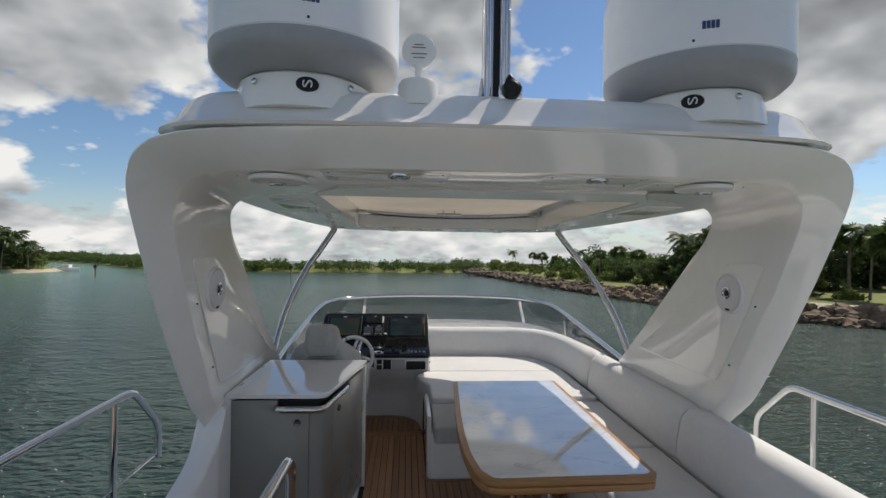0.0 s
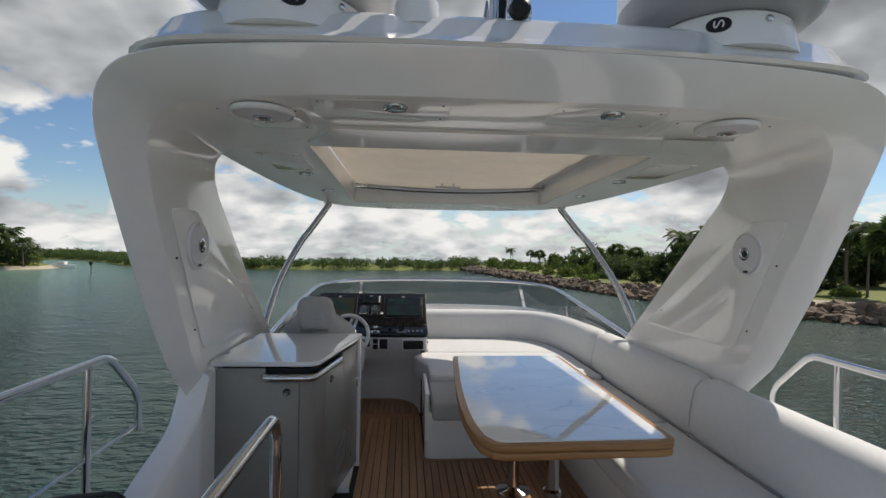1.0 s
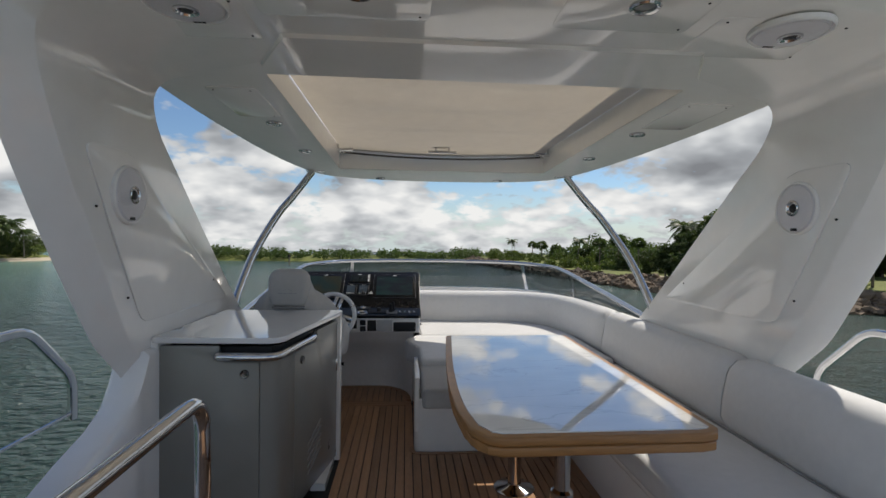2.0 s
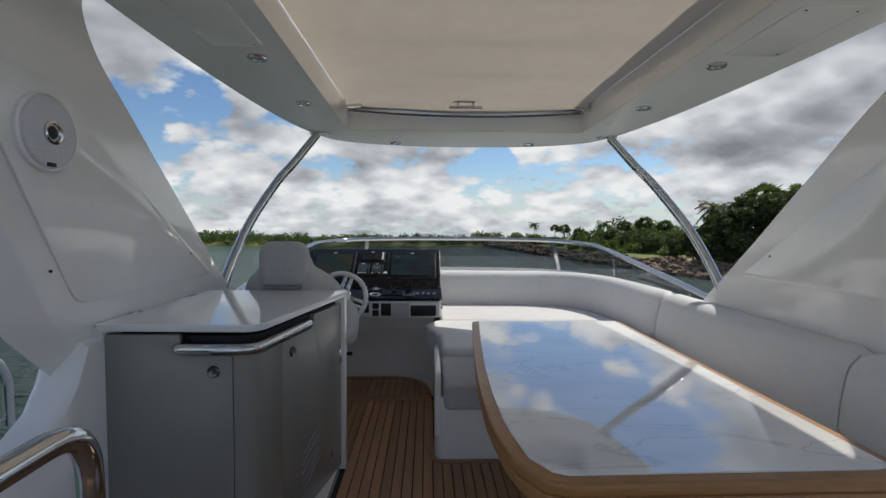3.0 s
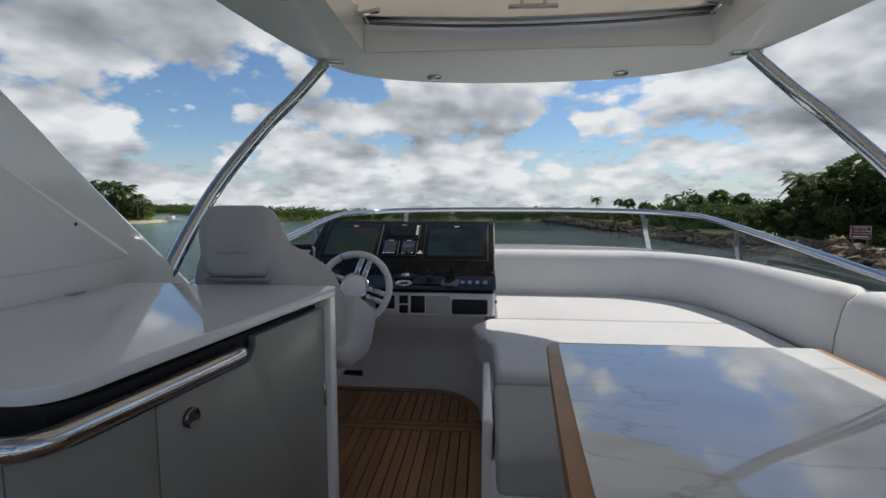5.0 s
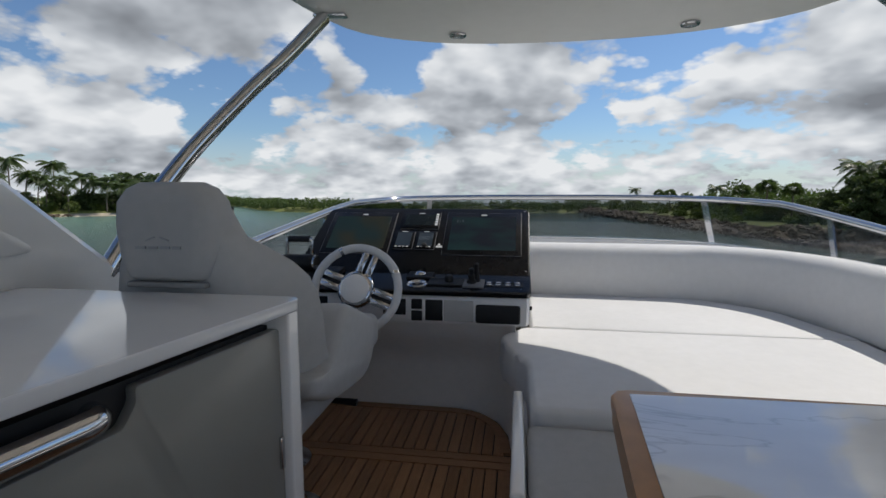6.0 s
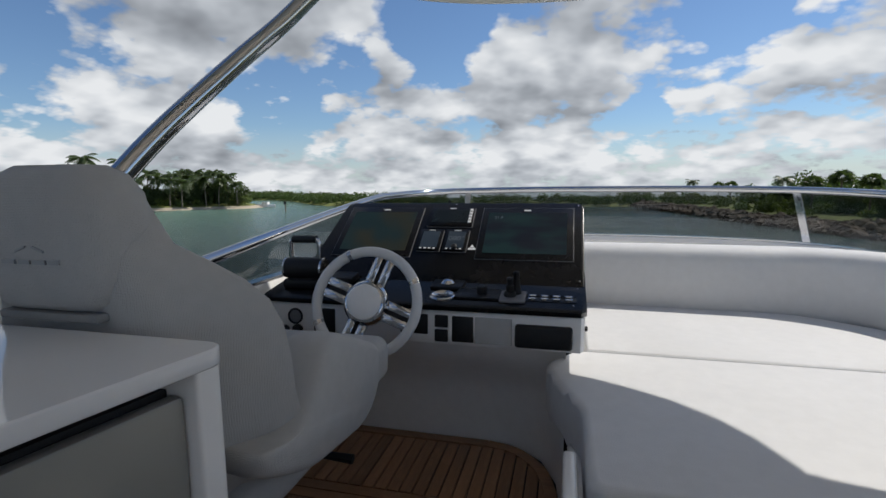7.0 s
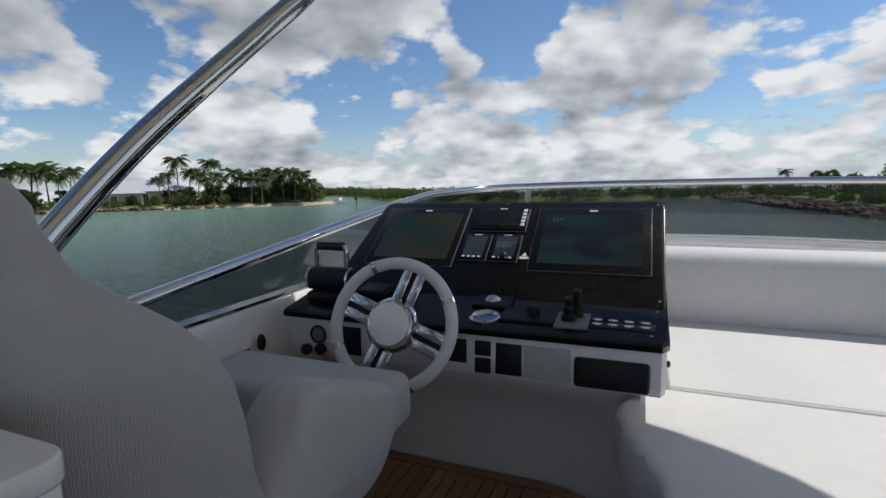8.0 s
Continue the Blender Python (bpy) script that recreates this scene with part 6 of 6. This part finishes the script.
def belt(name, label, line, n, off, hgt, mat, size, seed, category="shrubs", base=0.4, gap=0.9):
    """An uneven belt of foliage along a shoreline."""
    global rng
    rng = np.random.default_rng(seed)
    L = length(line)
    pts = []
    blobs = []
    for k in range(int(L / gap)):
        p, nr = along(line, rng.uniform(0, L))
        o = rng.uniform(*off)
        q = p + nr * o
        h = rng.uniform(hgt[0], hgt[1]) * (0.75 + 0.5 * noise.noise(Vector((q.x * 0.07, q.y * 0.07, seed))) + 0.25)
        r = rng.uniform(0.9, 1.8) * (0.5 + 0.18 * h)
        blobs.append((q.x, q.y, SEA_Z + base + h * 0.5, r, r, h * 0.52))
    ob = leaf_mesh(name, clumps(blobs, n), size, mat)
    return tagged(ob, label, category, kind="stuff")


def rock_mesh(seed, name="rock"):
    bm = bmesh.new()
    bmesh.ops.create_icosphere(bm, subdivisions=2, radius=0.5)
    sd = Vector((seed * 3.1, seed * 1.7, 0))
    for v in bm.verts:
        d = v.co.normalized()
        k = 1 + 0.75 * noise.noise(d * 1.4 + sd) + 0.4 * noise.noise(d * 3.2 + sd)
        v.co = Vector((d.x * 0.62, d.y * 0.5, d.z * 0.40)) * k
    me = bpy.data.meshes.new(name)
    bm.to_mesh(me)
    bm.free()
    me.materials.append(ROCK)
    return me


SHORE_R = [(12, 134), (14.5, 127), (18.0, 108), (22.5, 84), (26.5, 65), (31.0, 49), (36.5, 41), (47, 34), (80, 18), (160, -20)]
SHORE_L = [(-230, 10), (-150, 58), (-118, 79), (-95, 95), (-77, 109), (-82, 122), (-110, 140)]
SHORE_F = [(-230, 205), (-140, 186), (-98, 160), (-64, 124), (-38, 119), (-10, 121), (10, 124), (30, 132)]


def build_shores():
    R = SHORE_R
    inland = [(-3, -1.0), (0, -0.1), (2.5, 0.75), (5, 1.05), (12, 1.25), (30, 1.5), (80, 1.8), (130, 1.8)]
    # the shores run so that land lies to the right of the line
    land("ground_starboard", "dry lawn and scrub behind the rocky shore", R, [(-o, h) for o, h in inland], GRASS)
    land("sand_strip", "pale sand between rocks and lawn", R[4:], [(-2.6, 0.80), (-4.0, 1.09), (-7.5, 1.21)], SAND, "sand")
    land("ground_port", "low green island ground", SHORE_L, [(-o, h) for o, h in inland[:-2]], GRASS)
    land("ground_far", "far mangrove shore", SHORE_F, [(-o, h) for o, h in inland[:5]], GRASS)
    land("beach_port", "narrow pale beach at the island's edge", SHORE_L, [(0.4, -0.05), (-0.8, 0.28), (-1.6, 0.62)], SAND, "sand")


def build_rocks():
    global rng
    rng = np.random.default_rng(21)
    rev = thing("rock_revetment", "brown boulders piled along the shoreline", "rocks", (30, 52, SEA_Z), kind="structure")
    meshes = [rock_mesh(k) for k in range(9)]
    O = Vector(rev.location)
    for k in range(290):
        s = rng.uniform(0, 1) ** 1.0 * 62
        p, nr = along(SHORE_R[4:8], s * length(SHORE_R[4:8]) / 62)
        o = rng.uniform(-0.6, 3.0)
        q = p - nr * o
        sc = rng.uniform(0.55, 1.5)
        ob = new("rock", meshes[k % 9])
        ob.parent = rev
        z = SEA_Z - 0.05 + max(0, o) * 0.36 + rng.uniform(0, 0.3)
        ob.matrix_basis = Matrix.Translation(Vector((q.x, q.y, z)) - O) @ Euler((rng.uniform(-0.4, 0.4), rng.uniform(-0.4, 0.4), rng.uniform(0, 6.28))).to_matrix().to_4x4() @ Matrix.Diagonal((sc, sc, sc * rng.uniform(0.8, 1.2), 1))
    # the rest, further off, in one piece
    bm_v, bm_f = [], []
    data = [(np.array([v.co[:] for v in m.vertices]), [tuple(p.vertices) for p in m.polygons]) for m in meshes]

    def scatter(line, n, lo, hi, offs):
        for k in range(n):
            p, nr = along(line, rng.uniform(0, length(line)))
            o = rng.uniform(*offs)
            q = p - nr * o
            sc = rng.uniform(lo, hi)
            a = rng.uniform(0, 6.28)
            V, F = data[k % 9]
            c, s = math.cos(a), math.sin(a)
            W = V @ np.array([[c, -s, 0], [s, c, 0], [0, 0, 1]]).T * sc + np.array([q.x - O.x, q.y - O.y, -0.05 + abs(o) * 0.33 + rng.uniform(0, 0.25)])
            b = sum(len(x) for x in bm_v)
            bm_v.append(W)
            bm_f.extend(tuple(i + b for i in f) for f in F)
    scatter(SHORE_R[1:5], 620, 0.5, 1.5, (-0.4, 2.4))
    scatter(SHORE_R[4:9], 900, 0.25, 0.7, (-0.9, 3.6))
    scatter(SHORE_R[7:], 160, 0.8, 1.8, (-0.5, 3.0))
    scatter(SHORE_L[:4], 420, 0.4, 1.1, (-0.5, 1.3))
    me = bpy.data.meshes.new("small_rocks")
    me.from_pydata(np.concatenate(bm_v).tolist(), [], bm_f)
    me.materials.append(ROCK)
    ob = new("small_rocks", me)
    ob.parent = rev
    tagged(ob, kind="stuff")


def at_bearing(px, dist, eye=(-0.29, 1.63), yaw=0.0):
    """Plan position from a bearing in degrees (right positive) and a distance."""
    a = radians(px)
    return eye[0] + dist * math.sin(a), eye[1] + dist * math.cos(a)


def build_trees():
    coco = [coconut_palm(8.5, 0.9, 31), coconut_palm(7.0, -0.7, 32), coconut_palm(10.0, 0.5, 33)]
    fan = [fan_palm(5.0, 41), fan_palm(6.2, 42)]
    broad = [broadleaf(7.5, 8.0, 51, leaves=6500), broadleaf(6.0, 7.0, 52, leaves=5200), broadleaf(4.5, 5.0, 53, "rounded dark green shore tree", 3800)]
    used = set()

    def put(proto, bearing, dist, top, full, spin=0.0):
        """Stands a tree so that its top comes to the given height."""
        x, y = at_bearing(bearing, dist)
        g = SEA_Z + 1.15
        k = (top - g) / full
        m = pose(x, y, g, 0, 0, spin) @ Matrix.Diagonal((k, k, k, 1))
        if proto.name in used:
            o = copy_thing(proto, m)
            o.matrix_basis = m
        else:
            used.add(proto.name)
            proto.matrix_basis = m
    # starboard shore: kind, bearing, distance, height of the top
    for kind, be, di, top in (
            ("c", 12.4, 118, 1.3), ("f", 14.7, 116, 1.0), ("f", 15.8, 112, 1.0), ("c", 19.8, 104, 1.6), ("f", 22.2, 92, 1.8), ("f", 24.2, 88, 2.4), ("f", 26.2, 86, 1.9), ("c", 31.2, 72, 4.0),
            ("f", 35.1, 72, 6.2), ("f", 38.4, 74, 5.9), ("f", 41.3, 78, 5.6), ("f", 44.5, 72, 5.0), ("c", 46.0, 70, 5.0), ("f", 48.0, 62, 4.8), ("f", 50.5, 66, 5.4), ("c", 52.0, 75, 6.0), ("f", 55, 70, 5.5), ("f", 60, 68, 5)):
        i = len(used) + int(be * 7)
        if kind == "c":
            put(coco[i % 3], be, di, top + 0.4, (8.5, 7.0, 10.0)[i % 3] + 1.2, be * 37)
        else:
            put(fan[i % 2], be, di, top, (5.0, 6.2)[i % 2] + 1.4, be * 53)
    for be, di, top in ((24.8, 84, -0.6), (27.5, 76, 0.0), (29.0, 70, 0.9), (31.0, 66, 1.6), (33.0, 66, 3.4), (34.5, 68, 4.8), (36.5, 70, 5.2), (38.5, 72, 5.0), (40.5, 76, 5.0), (43, 84, 4.5), (46.5, 88, 4.5), (49, 90, 4.8), (53, 92, 5.5), (57, 90, 5), (63, 88, 5), (20.5, 112, 0.0), (17.5, 122, 0.2), (22.8, 104, 0.4)):
        i = int(be * 3)
        put(broad[i % 3], be, di, top, (7.2, 5.8, 4.3)[i % 3], be * 71)
    # port island: palms and trees
    for kind, be, di, top in (("c", -37.6, 142, 3.4), ("c", -38.8, 140, 5.0), ("c", -39.9, 146, 4.6), ("c", -41.0, 140, 3.8), ("c", -42.2, 138, 4.4), ("c", -43.0, 146, 3.2), ("c", -44.6, 148, 5.2), ("c", -46.6, 150, 8.2), ("c", -47.8, 146, 4.4), ("c", -49.6, 150, 9.0), ("c", -50.4, 142, 4.6),
                              ("c", -55.5, 140, 3.8), ("c", -60.0, 150, 6.6), ("c", -62.6, 146, 6.8), ("c", -64.0, 150, 5.8), ("c", -65.6, 146, 6.4), ("c", -67.5, 150, 5.5), ("c", -58.4, 150, 6.0), ("c", -69.5, 148, 6.0), ("c", -72.0, 150, 6.6), ("c", -36.4, 132, 2.0), ("c", -41.6, 128, 2.6), ("c", -45.6, 136, 2.8),
                              ("c", -37.2, 136, 4.2), ("c", -38.2, 132, 2.8), ("c", -39.4, 134, 3.4), ("c", -40.4, 144, 5.2), ("c", -41.4, 148, 5.4), ("c", -42.7, 134, 3.0), ("c", -43.8, 140, 4.0), ("c", -46.0, 142, 4.4), ("c", -47.2, 138, 3.0), ("c", -48.6, 146, 5.4), ("c", -51.2, 138, 3.4), ("c", -59.2, 142, 4.6), ("c", -61.2, 152, 7.2), ("c", -63.4, 156, 6.2), ("c", -66.4, 140, 5.0)):
        i = int(-be * 11)
        put(coco[i % 3], be, di, top + 0.3, (8.5, 7.0, 10.0)[i % 3] + 1.2, be * 37)
    for be, di, top in ((-53.6, 144, -1.0), (-50.6, 144, 0.2), (-57.4, 144, -0.4), (-36.2, 134, -0.8), (-37.5, 134, 0.0), (-39.0, 136, 0.6), (-40.8, 136, 0.5), (-42.8, 138, 0.9), (-44.5, 140, 0.4), (-46.6, 142, 1.6), (-48.6, 140, 0.8), (-59.0, 152, 0.8), (-61.5, 146, 1.0), (-68.0, 156, 2.0)):
        i = int(-be * 3)
        put(broad[i % 3], be, di, top, (7.2, 5.8, 4.3)[i % 3], be * 71)


def build_belts():
    belt("mangrove_belt", "dense green mangrove belt on the far shore", SHORE_F, 52000, (-9, 0.9), (1.7, 2.7), MANGROVE, 0.28, 61, "mangroves", gap=0.35)
    belt("far_woods", "distant wooded shore behind the channel", [(-240, 215), (-150, 200), (-95, 172), (-60, 150)], 9000, (-14, 0), (1.4, 2.4), MANGROVE, 0.36, 62, "woods")
    belt("shore_shrubs", "yellow-green scrub behind the boulders", SHORE_R[1:7], 22000, (-24, -5.5), (1.0, 2.6), SHRUB, 0.26, 63)
    belt("shore_thicket", "green scrub and low trees inland", SHORE_R[0:5], 20000, (-48, -16), (3.2, 5.4), MANGROVE, 0.32, 64)
    belt("wood_edge", "dark wood edge behind the lawn", SHORE_R[4:9], 12000, (-62, -40), (3.5, 6.5), LEAF, 0.42, 65, "woods")
    belt("island_hedge", "clipped green hedge along the island's edge", SHORE_L[:5], 26000, (-8.5, -2.0), (1.5, 2.3), SHRUB, 0.22, 66, "hedge", 0.8)
    belt("island_thicket", "dense green island thicket", SHORE_L[3:6], 24000, (-24, -5), (3.0, 6.0), LEAF, 0.30, 67)


def house(name, label, at, rz, w, d, h, roof_h, n_win, wall_mat):
    ho = thing(name, label, "house", at)
    ho.rotation_euler = (0, 0, radians(rz))
    wl = part("wall", box(-w / 2, w / 2, -d / 2, d / 2, -0.5, h), wall_mat, ho)
    e = 0.8
    bm = bmesh.new()
    lo = [bm.verts.new(p) for p in ((-w / 2 - e, -d / 2 - e, h), (w / 2 + e, -d / 2 - e, h), (w / 2 + e, d / 2 + e, h), (-w / 2 - e, d / 2 + e, h))]
    up = [bm.verts.new((p.co.x, p.co.y, h + 0.18)) for p in lo]
    rl = [bm.verts.new((-w / 2 + d / 2, 0, h + roof_h)), bm.verts.new((w / 2 - d / 2, 0, h + roof_h))]
    bm.faces.new(lo)
    for i in range(4):
        bm.faces.new((lo[i], lo[(i + 1) % 4], up[(i + 1) % 4], up[i]))
    bm.faces.new((up[0], up[1], rl[1], rl[0]))
    bm.faces.new((up[2], up[3], rl[0], rl[1]))
    bm.faces.new((up[1], up[2], rl[1]))
    bm.faces.new((up[3], up[0], rl[0]))
    part("roof", bm, ROOFMETAL, ho, "pale metal hip roof", smooth=False)
    for k in range(n_win):
        x = -w / 2 + w * (k + 0.5) / n_win
        wn = part("window", box(x - 0.75, x + 0.75, -d / 2 - 0.06, -d / 2 + 0.05, h * 0.25, h * 0.85), GEL, ho, "white window frame")
        for sx in (-1, 1):
            part("pane", box(x + sx * 0.34 - 0.29, x + sx * 0.34 + 0.29, -d / 2 - 0.075, -d / 2 - 0.062, h * 0.29, h * 0.81), PANE, wn)
    return ho


def build_built():
    z = SEA_Z + 1.2
    x, y = at_bearing(-52.6, 152)
    house("house", "cream house with a pale metal hip roof on the island", (x, y, z), 38, 22, 12, 3.1, 2.9, 6, CREAMWALL)
    x, y = at_bearing(-54.6, 150)
    house("house", "cream side wing with a pale metal hip roof", (x, y, z), 38, 12, 9, 2.7, 2.0, 3, CREAMWALL)
    x, y = at_bearing(-66.5, 154)
    house("house", "long cream two-storey house behind palms on the island", (x, y, z), 24, 24, 10, 4.2, 1.8, 8, CREAMWALL)
    # timber pier on the starboard point
    pier = thing("pier", "small weathered timber pier at the rocky point", "pier", (17.2, 110, SEA_Z))
    part("deck", box(-4.0, 2.5, -0.9, 0.9, 0.95, 1.1), TIMBER, pier)
    for k in range(5):
        for sy in (-0.8, 0.8):
            part("pile", tube([(-3.7 + 1.5 * k, sy, -0.8), (-3.7 + 1.5 * k, sy, 1.0)], 0.12, 8), TIMBER, pier)
    # danger sign
    x, y = at_bearing(35.2, 58.5)
    sign = thing("danger_sign", "red-brown warning board with white lettering on two posts", "sign", (x, y, SEA_Z + 1.1))
    sign.rotation_euler = (0, 0, radians(-33))
    for sx in (-0.5, 0.5):
        part("post", box(sx - 0.06, sx + 0.06, 0.0, 0.12, -0.4, 1.9), TIMBER, sign)
    board = part("board", box(-0.75, 0.75, -0.06, 0.0, 0.95, 2.15, 0.01), SIGNRED, sign)
    part("border", merge(merge(box(-0.72, 0.72, -0.066, -0.061, 2.08, 2.11), box(-0.72, 0.72, -0.066, -0.061, 0.99, 1.02)), merge(box(-0.72, -0.69, -0.066, -0.061, 1.021, 2.079), box(0.69, 0.72, -0.066, -0.061, 1.021, 2.079))), WHITEPRINT, board)
    for words, zz, s in (("DANGER", 1.93, 0.24), ("CABLE CROSSING", 1.67, 0.165), ("DO NOT ANCHOR", 1.43, 0.165)):
        text(words, s, Matrix.Translation((0, -0.066, zz)) @ pose(0, 0, 0, 90, 0, 0), WHITEPRINT, "lettering", board, "white lettering")
    part("print_bar", box(-0.55, 0.55, -0.066, -0.061, 1.12, 1.22), WHITEPRINT, board, "illegible white line")
    # channel markers
    for be, di in ((-13.2, 105), (-31.5, 112)):
        x, y = at_bearing(be, di)
        mk = thing("channel_marker", "slender channel marker pile with a small board", "marker", (x, y, SEA_Z))
        part("pile", tube([(0, 0, -1), (0, 0, 2.2)], 0.12, 8), TIMBER, mk)
        part("board", box(-0.3, 0.3, -0.16, -0.1, 1.6, 2.2), GREYDARK, mk)
    # a moored boat at the island's tip
    x, y = at_bearing(-33.6, 138)
    bo = thing("small_boat", "small white motor boat lying off the island", "boat", (x, y, SEA_Z))
    hull = prism(fillet([(-2.6, -0.9), (1.2, -0.9), (3.0, 0), (1.2, 0.9), (-2.6, 0.9)], 0.3), -0.2, 0.75, 0.05)
    part("hull", hull, GEL, bo)
    part("cabin", box(-0.8, 0.8, -0.6, 0.6, 0.75, 1.4, 0.1), GEL, bo)


build_water()
build_shores()
build_rocks()
build_trees()
build_belts()
build_built()


# ---- teak planks ----
def plank_mesh(w, l, name):
    me = bpy.data.meshes.new(name)
    bm = box(-w / 2, w / 2, -l / 2, l / 2, -0.012, 0.0)
    for v in bm.verts:
        if v.co.z > -0.001:
            v.co.x *= 1 - 0.0016 / w
    bm.to_mesh(me)
    bm.free()
    return me


def build_planks():
    deck = thing("teak_deck", "teak plank deck with black caulked seams", "deck", (0, 3, 0), kind="structure")

    def lay(x0, x1, y0, y1, mat=TEAK, z=0.0):
        me = plank_mesh(x1 - x0, y1 - y0, "plank")
        me.materials.append(mat)
        ob = new("plank", me)
        ob.parent = deck
        ob.location = ((x0 + x1) / 2, (y0 + y1) / 2 - 3, z)
        return ob
    pitch, gap = 0.0495, 0.005
    # aft part, along the boat
    x = -0.69
    while x + pitch < 0.84:
        y1 = 4.765 if x < -0.26 else 3.88
        y0 = -0.75
        lay(x, x + pitch - gap, y0, y1)
        x += pitch
    x = -0.69 - 13 * pitch
    while x + pitch < -0.68:
        lay(x, x + pitch - gap, 3.86, 4.765)
        lay(x, x + pitch - gap, -0.75, 3.0)
        x += pitch
    # cross boards at the helm
    lay(-1.36, -0.245, 4.772, 4.818, TEAKX)
    lay(-1.36, -0.245, 4.825, 4.871, TEAKX)
    # helm part
    x = -1.36
    while x + pitch < -0.255:
        t = max(0.0, (x + pitch + 0.50) / 0.26)
        y1 = 5.25 - 0.36 * (1 - math.sqrt(max(0.0, 1 - min(1.0, t) ** 2)))
        if y1 > 4.90:
            lay(x, x + pitch - gap, 4.878, y1)
        x += pitch
    # curved border along the bulkhead
    def band(pts, w, n_out):
        bm = bmesh.new()
        rg = []
        P = smooth_path([Vector((a, b, 0)) for a, b in pts], 6)
        for i, p in enumerate(P):
            d = P[min(i + 1, len(P) - 1)] - P[max(i - 1, 0)]
            nr = Vector((d.y, -d.x, 0)).normalized() * w
            rg.append([bm.verts.new(v + Vector((0, -3, z))) for v, z in ((p, -0.012), (p, 0.003), (p + nr, 0.003), (p + nr, -0.012))])
        skin(bm, rg)
        part("border_plank", bm, TEAKX, deck)
    band([(-1.36, 5.305), (-0.9, 5.305), (-0.55, 5.305)], 0.046, 1)
    band([(-0.545, 5.305), (-0.42, 5.27), (-0.31, 5.16), (-0.26, 5.02), (-0.245, 4.90)], 0.046, 1)
    band([(-0.24, 4.765), (-0.24, 4.4), (-0.24, 3.97)], 0.020, 1)
    band([(-0.235, 3.965), (-0.228, 3.91), (-0.17, 3.885), (0.2, 3.885), (0.7, 3.885)], 0.03, 1)


build_planks()
